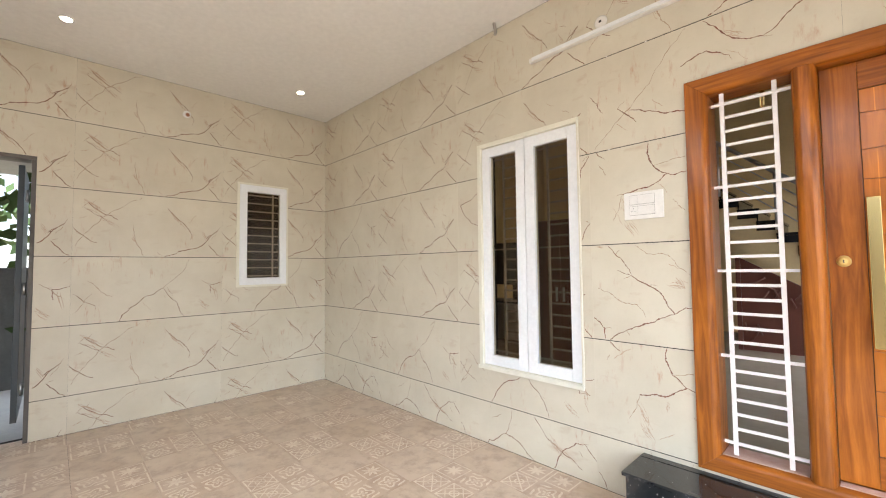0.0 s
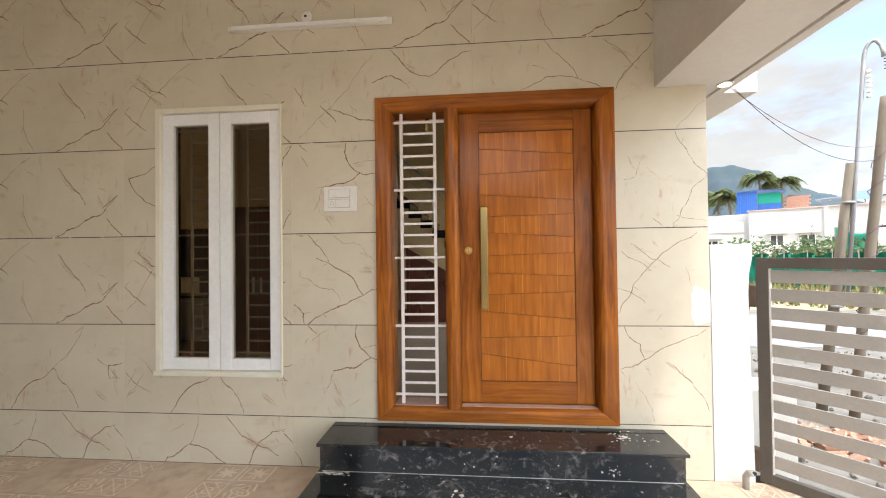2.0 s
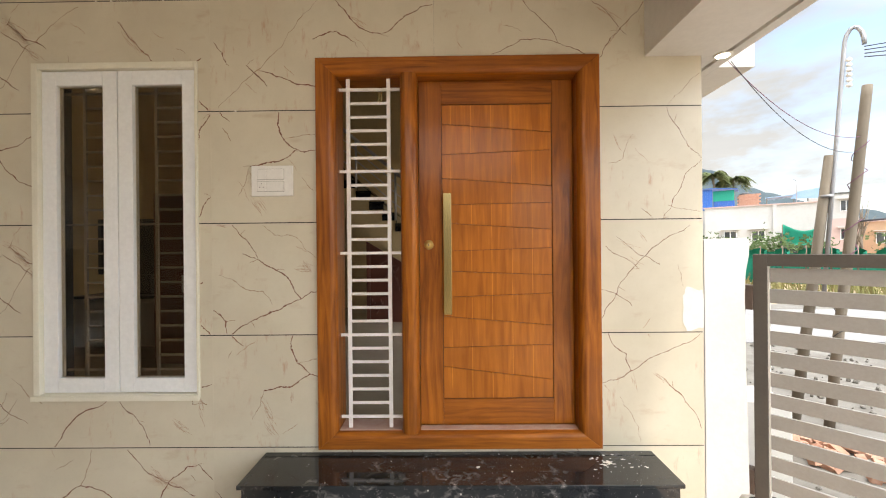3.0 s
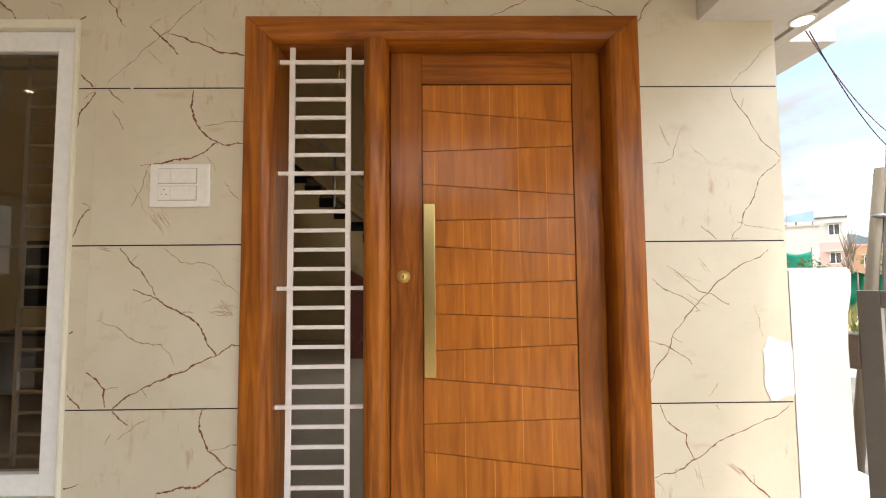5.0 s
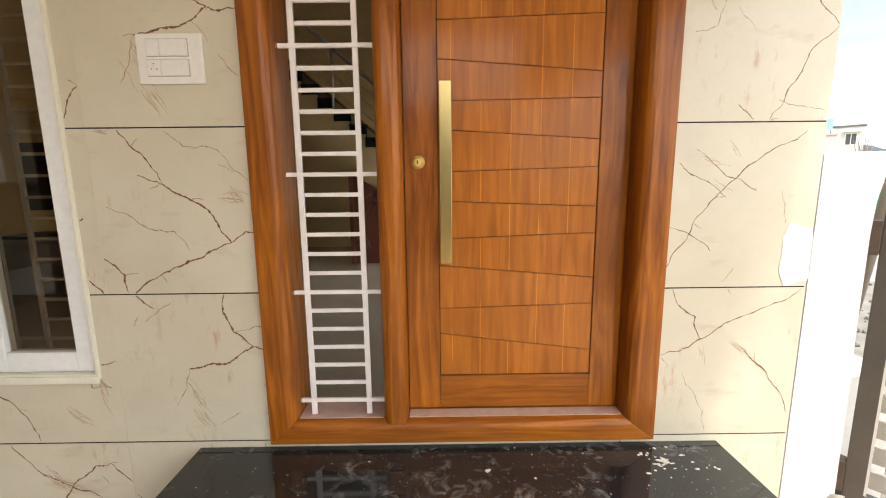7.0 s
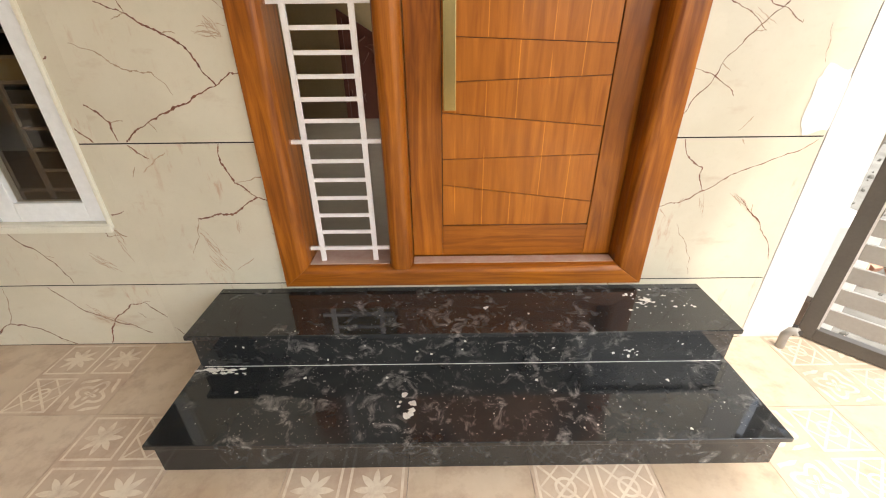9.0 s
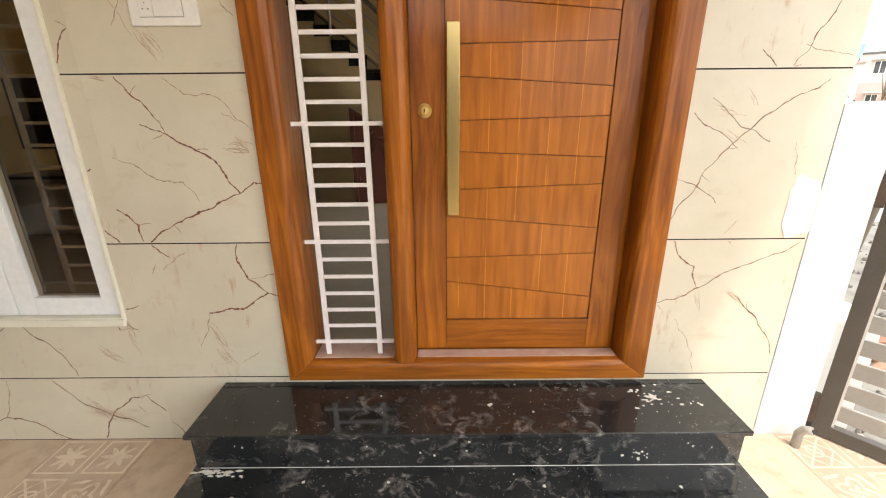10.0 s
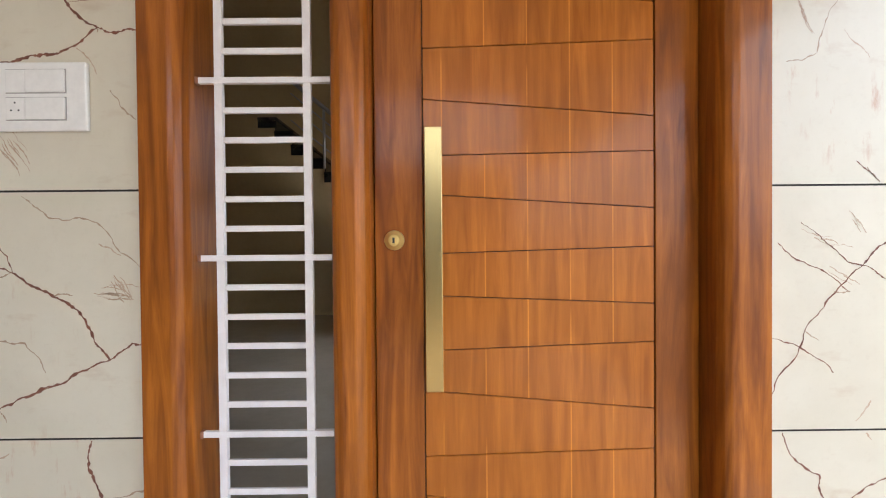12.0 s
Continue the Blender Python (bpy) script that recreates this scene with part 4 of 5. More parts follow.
def plaster_smear():
    """White plaster dragged over the tile's edge, with an uneven outline."""
    bm = bmesh.new()
    rnd = random.Random(11)
    def blob(cx, cz, rx, rz, n=26):
        vs = []
        for k in range(n):
            a = k * math.tau / n
            q = 1 + rnd.uniform(-0.12, 0.12)
            x, z = cx + rx * q * abs(math.cos(a)) ** 0.6 * math.copysign(1, math.cos(a)), cz + rz * q * abs(math.sin(a)) ** 0.6 * math.copysign(1, math.sin(a))
            vs.append(bm.verts.new((min(x, WALL_END + 0.001), -0.0015 - 0.001 * rnd.random(), z)))
        bm.faces.new(vs)
        bmesh.ops.recalc_face_normals(bm, faces=bm.faces[:])
    blob(2.0, 1.05, 0.062, 0.11)
    tagged(link("plaster_smear", bm, M_WHITEWASH), "smear of white plaster over the tile edge", "smear", kind="structure")


plaster_smear()


def drain_pipe():
    p = thing("drain_pipe", "short grey plastic drain pipe stub by the gate", "pipe")
    b = tube(bmesh.new(), [(2.19, -0.07, -0.006), (2.19, -0.07, 0.07), (2.20, -0.078, 0.095), (2.215, -0.10, 0.105)], 0.018, 14)
    part("pipe", b, M_SLAT, p)
    part("bore", lathe(bmesh.new(), [(0.013, 0.0), (0.013, 0.0015)], "y", 14, (2.216, -0.1035, 0.105)), M_DARK, p)


drain_pipe()


# ---- outdoors ----
EYE0 = Vector((0.68, -2.34, 1.372))


def out(az, dist, slope=None):
    """A place by its bearing and distance from the porch, and the slope of the view up to it."""
    z = GROUND if slope is None else EYE0.z + dist * slope
    return Vector((EYE0.x + dist * math.sin(radians(az)), EYE0.y + dist * math.cos(radians(az)), z))


GROUND = -0.26
b = bmesh.new()
ring = [b.verts.new((900 * math.cos(k * math.tau / 48), 900 * math.sin(k * math.tau / 48), -0.26)) for k in range(48)]
b.faces.new(ring)
tagged(link("ground", b, M_SOIL), "dry sandy soil with patches of weeds", "ground", kind="structure")


# distance haze is mixed into the hills' blue-green base colour
M_MOUNT = plain("hazed_forest_hill", (0.030, 0.052, 0.066), (0.055, 0.082, 0.095), 0.02, 1.0, 0.0)
M_LEAF = plain("leaf", (0.04, 0.075, 0.018), (0.075, 0.115, 0.03), 1.2, 0.9, 0.0)
M_FROND = plain("palm_frond", (0.075, 0.11, 0.035), (0.15, 0.165, 0.06), 0.7, 0.9, 0.0)
M_BARK = plain("grey_bark", (0.16, 0.13, 0.10), (0.22, 0.18, 0.14), 3.0, 0.9, 0.4)
M_HOUSE = plain("house_white", (0.60, 0.60, 0.59), (0.54, 0.535, 0.52), 0.4, 0.85, 0.1)
M_PINK = plain("house_pink", (0.62, 0.46, 0.43), (0.56, 0.41, 0.38), 0.4, 0.85, 0.1)
M_OCHRE = plain("house_ochre", (0.50, 0.34, 0.22), (0.44, 0.29, 0.19), 0.4, 0.85, 0.1)
M_BLUE = plain("blue_sheet", (0.02, 0.12, 0.46), (0.03, 0.15, 0.52), 1.0, 0.45, 0.0)
M_SKYBLUE = plain("pale_blue_sheet", (0.25, 0.42, 0.62), (0.32, 0.48, 0.66), 1.0, 0.45, 0.0)
M_TARP = plain("green_shade_net", (0.0, 0.30, 0.20), (0.01, 0.36, 0.25), 1.0, 0.7, 0.1)
M_BRICK = plain("red_brick", (0.40, 0.20, 0.13), (0.50, 0.32, 0.24), 9.0, 0.9, 0.4)
M_POLE = plain("weathered_concrete_post", (0.16, 0.135, 0.105), (0.24, 0.205, 0.16), 5.0, 0.9, 0.5, stretch=(1, 1, 0.2))
M_PIPE = plain("galvanised_pipe", (0.36, 0.37, 0.40), (0.43, 0.44, 0.46), 8.0, 0.5, 0.1, 0.6)
M_WIRE = plain("wire", (0.03, 0.03, 0.035), (0.05, 0.04, 0.05), 9.0, 0.6, 0.0)
M_WIRE2 = plain("violet_wire", (0.16, 0.06, 0.12), (0.2, 0.08, 0.14), 9.0, 0.6, 0.0)
M_DARKGLASS = plain("dark_window_glass", (0.06, 0.07, 0.08), (0.1, 0.11, 0.12), 2.0, 0.1, 0.0)
M_RUBBLE = plain("pale_rubble", (0.22, 0.21, 0.19), (0.11, 0.10, 0.085), 3.0, 0.95, 0.7)
M_TANK = plain("black_tank", (0.02, 0.02, 0.022), (0.03, 0.03, 0.03), 2.0, 0.5, 0.0)


def frame_at(az, dist, turn=0.0):
    """A pose whose x runs to the right across the view and y away from the porch."""
    p = out(az, dist)
    return pose(p.x, p.y, p.z, 0, 0, -az + turn)


# road, verge and rubble
b = bmesh.new()
box(b, -70, 90, -1.8, 1.8, 0.0, 0.025)
road = tagged(link("road", b, M_ROAD), "grey asphalt village road", "road", kind="structure")
road.matrix_world = pose(6, 6.5, GROUND, 0, 0, -1.5)
b = bmesh.new()
box(b, -3.4, 60, -7.0, 9.4, 0.0, 0.012)
verge = tagged(link("pavement", b, M_RUBBLE), "pale cement-dusted verge before the gate", "ground", kind="structure")
verge.matrix_world = pose(6, 0, GROUND, 0, 0, -1.5)


def brick_heap():
    rnd = random.Random(5)
    me = bpy.data.meshes.new("brick")
    bm = boxed(-0.06, 0.06, -0.03, 0.03, -0.02, 0.02, edge=0.003)
    bm.to_mesh(me)
    bm.free()
    me.materials.append(M_BRICK)
    heap = thing("brick_heap", "loose heap of broken red bricks outside the gate", "bricks")
    for k in range(150):
        ob = new("brick", me)
        u = rnd.random()
        ob.matrix_world = pose(3.2 + 1.3 * u + rnd.uniform(-0.25, 0.25), 1.35 - 1.0 * u + rnd.uniform(-0.35, 0.35), GROUND + 0.03 + rnd.random() * 0.05,
                               rnd.uniform(-35, 35), rnd.uniform(-35, 35), rnd.uniform(0, 180))
        ob.scale = (rnd.uniform(0.4, 1.0), 1, 1)
        ob.parent = heap
    bm = bmesh.new()
    for k in range(700):
        x, y, r = 2.7 + rnd.random() * 4.5, rnd.uniform(-1.4, 4.5), rnd.uniform(0.008, 0.045)
        m = Matrix.Translation((x, y, GROUND + 0.012 + r * 0.4)) @ Euler((rnd.random() * 6, rnd.random() * 6, 0)).to_matrix().to_4x4() @ Matrix.Diagonal((r, r * rnd.uniform(0.5, 1), r * 0.6, 1))
        bmesh.ops.create_icosphere(bm, subdivisions=1, radius=1, matrix=m)
    tagged(link("rubble", bm, M_RUBBLE), "scattered pale stones and cement lumps", "rubble", kind="stuff")


brick_heap()


# hills
def hills():
    prof = [(8, 0.15), (20, 0.16), (27, 0.172), (29.5, 0.178), (31.5, 0.176), (33, 0.160), (35, 0.138), (37, 0.117), (38.6, 0.104), (39.3, 0.101), (41, 0.083), (43, 0.076), (45, 0.069), (46.5, 0.058),
            (49, 0.052), (54, 0.06), (62, 0.05), (75, 0.03)]
    az = [p[0] for p in prof]
    bm = bmesh.new()
    n, deep = 150, 14
    grid = []
    for i in range(n + 1):
        a = az[0] + (az[-1] - az[0]) * i / n
        top = float(np.interp(a, az, [p[1] for p in prof]))
        col_ = []
        for j in range(deep + 1):
            f = j / deep
            d = 700 - 300 * (1 - f)
            h = top * 700 * (f ** 1.3)
            h += (noise.noise(Vector((a * 0.55, f * 3.0, 2.0))) * 9 + noise.noise(Vector((a * 2.2, f * 7.0, 5.0))) * 3) * f
            p = out(a, d)
            col_.append(bm.verts.new((p.x, p.y, GROUND - 1 + h)))
        grid.append(col_)
    for i in range(n):
        for j in range(deep):
            bm.faces.new([grid[i][j], grid[i + 1][j], grid[i + 1][j + 1], grid[i][j + 1]]).smooth = True
    tagged(link("backdrop_hills", bm, M_MOUNT), "forested hills with distance haze painted into their blue-green", "hills", kind="structure")


hills()


def palm(az, dist, slope, lean, seed):
    rnd = random.Random(seed)
    top = out(az, dist, slope) - Vector((0, 0, 1.2))
    base = out(az + lean, dist)
    t = thing("palm_tree", "tall coconut palm with wind-blown drooping fronds", "tree", "palms beyond the houses", at=base)
    pts = [base.lerp(top, f) - base + Vector((0.4 * math.sin(f * 3), 0, 0)) for f in (0, 0.25, 0.5, 0.75, 1)]
    part("trunk", tube(bmesh.new(), pts, 0.22, 8, 0.6), M_BARK, t)
    hub = pts[-1]
    bm = bmesh.new()
    for k in range(44):
        a, up, ln = rnd.uniform(0, math.tau), rnd.uniform(-0.35, 1.0), rnd.uniform(2.4, 3.4)
        d = Vector((math.cos(a), math.sin(a), 0))
        rib = [hub + d * ln * f + Vector((0, 0, ln * (up * f - (0.75 + 0.5 * up) * f * f))) for f in (0.02, 0.2, 0.4, 0.6, 0.8, 1.0)]
        side = Vector((-d.y, d.x, 0))
        for i in range(5):
            for q in range(4):
                f0 = q / 4
                p = rib[i].lerp(rib[i + 1], f0)
                ll = 0.62 * math.sin(math.pi * min(0.97, 0.14 + (i + f0) / 5.6)) * rnd.uniform(0.7, 1.1)
                for s in (-1, 1):
                    e = p + side * s * ll + d * 0.25 * ll - Vector((0, 0, ll * rnd.uniform(0.4, 0.9)))
                    w = d * 0.13
                    bm.faces.new([bm.verts.new(p - w), bm.verts.new(p + w), bm.verts.new(e)])
    tagged(part("crown", bm, M_FROND, t), kind="stuff")


palm(33.0, 78, 0.162, 0.6, 1)
palm(35.0, 80, 0.150, -0.5, 2)
palm(29.0, 70, 0.135, 0.3, 3)


def bush(name, label, az, dist, wide, high, seed, leaf=0.12, n=420, material=None):
    rnd = random.Random(seed)
    base = out(az, dist)
    t = thing(name, label, "shrub", at=base)
    for k in range(5):
        e = Vector((rnd.uniform(-0.4, 0.4) * wide, rnd.uniform(-0.3, 0.3) * wide, high * rnd.uniform(0.5, 0.9)))
        part("stem", tube(bmesh.new(), [(0.05 * k - 0.1, 0, 0), e * 0.5 + Vector((0.05, 0, 0)), e], 0.03, 5, 0.4), M_BARK, t)
    bm = bmesh.new()
    clumps = [Vector((rnd.gauss(0, 0.28) * wide, rnd.gauss(0, 0.2) * wide, high * rnd.uniform(0.2, 0.95))) for k in range(14)]
    for k in range(n):
        c = rnd.choice(clumps) + Vector((rnd.gauss(0, 0.11) * wide, rnd.gauss(0, 0.11) * wide, rnd.gauss(0, 0.1) * high))
        c.z = max(0.03, c.z)
        d = Vector((rnd.uniform(-1, 1), rnd.uniform(-1, 1), rnd.uniform(-0.6, 1))).normalized() * leaf * rnd.uniform(0.6, 1.3)
        w = d.orthogonal().normalized() * leaf * 0.35
        bm.faces.new([bm.verts.new(c), bm.verts.new(c + d * 0.5 + w), bm.verts.new(c + d), bm.verts.new(c + d * 0.5 - w)])
    tagged(part("leaves", bm, material or M_LEAF, t), kind="stuff")


palm(30.2, 66, 0.128, 0.2, 5)
bush("shrub", "tall green shrub beyond the side yard wall", -90, 8.6, 2.6, 2.9, 31, 0.22, 700)
for az, dist, wide, high, sd in ((33.2, 27, 2.2, 2.2, 1), (34.6, 26, 2.4, 2.0, 2), (36.3, 27, 1.6, 1.9, 3), (37.6, 25, 1.4, 2.3, 4), (39.2, 26, 1.5, 1.9, 5), (41.6, 24, 1.8, 2.0, 6), (31.6, 24, 2.0, 1.9, 7), (47.2, 30, 2.0, 2.2, 8), (49.5, 28, 2.2, 2.0, 9)):
    bush("shrub", "green leafy roadside shrub", az, dist, wide, high, sd, 0.2)
b = bmesh.new()
rnd = random.Random(21)
for k in range(5200):
    p = out(rnd.uniform(24, 60), rnd.uniform(15.5, 32))
    h = rnd.uniform(0.1, 0.55)
    a = rnd.uniform(0, math.tau)
    w = Vector((math.cos(a), math.sin(a), 0)) * 0.04
    b.faces.new([b.verts.new(p - w), b.verts.new(p + w), b.verts.new(p + Vector((rnd.uniform(-0.2, 0.2), rnd.uniform(-0.2, 0.2), h)))])
M_DRY = plain("dry_grass", (0.26, 0.21, 0.09), (0.14, 0.17, 0.05), 0.3, 0.9, 0.0)
tagged(link("grass", b, M_DRY), "dry yellow-green grass on the empty plot", "grass", kind="stuff")


# houses
def window_on(parent, x, z, w, h, y):
    f = empty("window")
    f.parent = parent
    for a in ((x, x + 0.06, z, z + h), (x + w - 0.06, x + w, z, z + h), (x + 0.06, x + w - 0.06, z, z + 0.06), (x + 0.06, x + w - 0.06, z + h - 0.06, z + h), (x + w / 2 - 0.03, x + w / 2 + 0.03, z + 0.06, z + h - 0.06)):
        part("frame", boxed(a[0], a[1], y - 0.05, y + 0.02, a[2], a[3]), M_UPVC, f)
    for x0 in (x + 0.06, x + w / 2 + 0.03):
        part("pane", boxed(x0, x0 + w / 2 - 0.09, y - 0.02, y - 0.005, z + 0.06, z + h - 0.06), M_DARKGLASS, f)
    part("sunshade", boxed(x - 0.18, x + w + 0.18, y - 0.45, y - 0.001, z + h + 0.08, z + h + 0.16), M_HOUSE, f)


def white_house():
    d = 40.0
    h = thing("white_house", "flat-roofed white house with small windows", "house")
    h.matrix_world = frame_at(32.2, d, -6)
    top = 1.372 + d * 0.078 - GROUND
    part("wall", boxed(0, 7.4, 0, 6, 0, top), M_HOUSE, h)
    part("side_wing", boxed(-3.2, -0.005, 1.6, 7, 0, top - 0.05), M_HOUSE, h)
    part("parapet_edge", boxed(-0.1, 7.5, -0.12, 6.1, top + 0.001, top + 0.08), M_PINK, h)
    part("pier", boxed(4.35, 4.6, -0.15, -0.002, 0, top), M_HOUSE, h)
    # dark panel on the solid wall stands in for a shaded porch
    part("porch_opening", boxed(4.75, 6.9, -0.02, -0.003, 0.6, 2.6), M_DARKGLASS, h)
    for x in (1.28, 3.05):
        window_on(h, x, 2.0, 0.85, 0.85, 0)
    t = thing("shade_net", "stretched green shade net before the white house", "net")
    bm = bmesh.new()
    n = 12
    g = [[bm.verts.new((4.9 + 1.95 * i / n, -0.9 - 0.25 * math.sin(math.pi * i / n), 3.25 - 0.35 * math.sin(math.pi * i / n) - 0.35 * i / n * (1 - j / 6) - (1.5 - 0.45 * math.sin(math.pi * i / n) * 0.6) * j / 6)) for j in range(7)] for i in range(n + 1)]
    for i in range(n):
        for j in range(6):
            bm.faces.new([g[i][j], g[i + 1][j], g[i + 1][j + 1], g[i][j + 1]]).smooth = True
    bmesh.ops.solidify(bm, geom=bm.faces[:], thickness=0.02)
    part("cloth", bm, M_TARP, t)
    for x in (4.88, 6.88):
        part("post", tube(bmesh.new(), [(x, -0.9, 0.0), (x, -0.9, 3.2)], 0.03, 6), M_BARK, t)
    t.matrix_world = frame_at(32.2, d, -6)
    s = thing("roof_shed", "blue corrugated sheet shed with a green tarpaulin on a roof", "shed")
    s.matrix_world = frame_at(31.0, d + 2.5, -6) @ Matrix.Translation((0, 0, top + 0.081))
    for k in range(11):
        part("sheet", boxed(0.1 + k * 0.125, 0.1 + k * 0.125 + 0.115, 0 - 0.02 * (k % 2), 0.04, 0, 1.75), M_BLUE, s)
    for k in range(12):
        part("sheet", boxed(1.52 + k * 0.125, 1.52 + k * 0.125 + 0.115, 0.3 - 0.02 * (k % 2), 0.34, 0, 0.72), M_BLUE, s)
    part("tarpaulin", boxed(1.5, 3.0, 0.25, 0.29, 0.721, 1.6), M_TARP, s)
    part("roof", prism(bmesh.new(), [(0.05, 1.752), (1.5, 1.8), (3.25, 1.62), (3.25, 1.66), (1.5, 1.86), (0.05, 1.8)], -0.2, 2.0), M_BLUE, s)
    w = thing("brick_parapet", "unplastered brick parapet on a roof", "wall")
    w.matrix_world = frame_at(35.3, d + 3, -6) @ Matrix.Translation((0, 0, top + 0.081))
    for r in range(8):
        for k in range(6):
            part("brick_course", boxed(0.25 * k + (0.12 if r % 2 else 0.0), 0.25 * k + 0.24 + (0.12 if r % 2 else 0.0), 0, 0.2, r * 0.15, r * 0.15 + 0.14), M_BRICK, w)
    k = thing("water_tank", "black plastic water tank on a roof", "tank")
    k.matrix_world = frame_at(36.1, d + 4.5, -6) @ Matrix.Translation((0, 0, top + 0.081))
    part("body", lathe(bmesh.new(), [(0.55, 0), (0.55, 1.2), (0.45, 1.4), (0.2, 1.5)], "z", 20), M_TANK, k)
    r = thing("roof_canopy", "low pale blue sheet canopy on a roof", "canopy")
    r.matrix_world = frame_at(37.8, d + 3, -6) @ Matrix.Translation((0, 0, top + 0.081))
    part("sheet", prism(bmesh.new(), [(0, 0.75), (3.6, 0.95), (3.6, 1.0), (0, 0.8)], 0, 2), M_SKYBLUE, r)
    part("edge_sheet", prism(bmesh.new(), [(1.6, 0.55), (3.6, 0.45), (3.6, 1.3), (2.0, 1.05)], -0.3, -0.26), M_SKYBLUE, r)
    for x in (0.1, 1.8, 3.5):
        part("post", tube(bmesh.new(), [(x, 0.1, 0), (x, 0.1, 0.8)], 0.03, 6), M_BARK, r)
    part("pole", tube(bmesh.new(), [(2.0, -0.4, 0), (2.0, -0.4, 1.9), (1.8, -0.4, 2.1)], 0.025, 6), M_PIPE, r)
    n2 = thing("low_house", "small cream house with a stair parapet", "house")
    n2.matrix_world = frame_at(26.0, 34, -4)
    part("wall", boxed(0, 3.4, 0, 5, 0, 3.3), M_HOUSE, n2)
    part("parapet", boxed(0, 3.4, -0.1, -0.001, 2.9, 3.6), M_HOUSE, n2)
    window_on(n2, 1.2, 1.6, 0.8, 0.8, 0)


white_house()


def pink_house():
    d = 56.0
    h = thing("pink_house", "two-storey house, pink below and white above", "house")
    h.matrix_world = frame_at(41.4, d, 0)
    part("ground_storey", boxed(0.4, 3.6, 0, 6, 0, 4.3), M_PINK, h)
    part("upper_storey", boxed(0, 3.6, 0, 6, 4.301, 6.7), M_HOUSE, h)
    part("roof_edge", boxed(-0.1, 3.7, -0.1, 6.1, 6.701, 6.85), M_BLOCK, h)
    for z in (2.2, 5.0):
        window_on(h, 2.3, z, 0.85, 1.1, 0)
    part("drain", tube(bmesh.new(), [(1.2, -0.06, 4.4), (1.2, -0.06, 6.2)], 0.05, 6), M_BLOCK, h)
    o = thing("ochre_house", "long low ochre building behind the plot", "house")
    o.matrix_world = frame_at(45.1, 62, 0)
    part("wall", boxed(0, 9, 0, 6, 0, 4.1), M_OCHRE, o)
    part("roof_edge", boxed(-0.1, 9.1, -0.15, 6.1, 4.101, 4.25), M_PINK, o)
    window_on(o, 1.2, 1.8, 1.2, 1.2, 0)
    for k, (az, dd, sd) in enumerate(((44.9, 48, 1), (45.2, 49, 2))):
        rnd = random.Random(sd)
        base = out(az, dd)
        t = thing("bare_tree", "leafless grey-brown tree by the plot", "tree", at=base)
        part("trunk", tube(bmesh.new(), [(0, 0, 0), (0.05, 0, 1.5), (0.0, 0.1, 3.0)], 0.12, 7, 0.6), M_BARK, t)
        for q in range(16):
            z0 = rnd.uniform(1.2, 3.0)
            e = Vector((rnd.uniform(-0.8, 0.8), rnd.uniform(-0.6, 0.6), z0 + rnd.uniform(1.0, 2.8)))
            part("limb", tube(bmesh.new(), [(0.03, 0.04, z0), e * 0.6 + Vector((0, 0, z0 * 0.4)), e], 0.05, 5, 0.2), M_BARK, t)


pink_house()


def net_fence():
    f = thing("net_fence", "green shade-net fence round the empty plot", "fence")
    for k in range(14):
        a0, a1 = 31.5 + k * 1.9, 31.5 + (k + 1) * 1.9
        p, q = out(a0, 23), out(a1, 23)
        part("post", tube(bmesh.new(), [p, p + Vector((0, 0, 1.65))], 0.04, 6), M_BARK, f)
        bm = bmesh.new()
        n = 10
        g = []
        for i in range(n + 1):
            m = p.lerp(q, i / n)
            sag = 0.18 * math.sin(math.pi * i / n) * (1 + 0.5 * math.sin(k * 2.1))
            nrm = Vector((math.sin(i * 1.3) * 0.05, math.cos(i * 1.7) * 0.05, 0))
            g.append([bm.verts.new(m + nrm * j + Vector((0, 0, (1.55 - sag) * j / 2 + 0.02))) for j in range(3)])
        for i in range(n):
            for j in range(2):
                bm.faces.new([g[i][j], g[i + 1][j], g[i + 1][j + 1], g[i][j + 1]]).smooth = True
        bmesh.ops.solidify(bm, geom=bm.faces[:], thickness=0.01)
        part("net", bm, M_TARP, f)


net_fence()


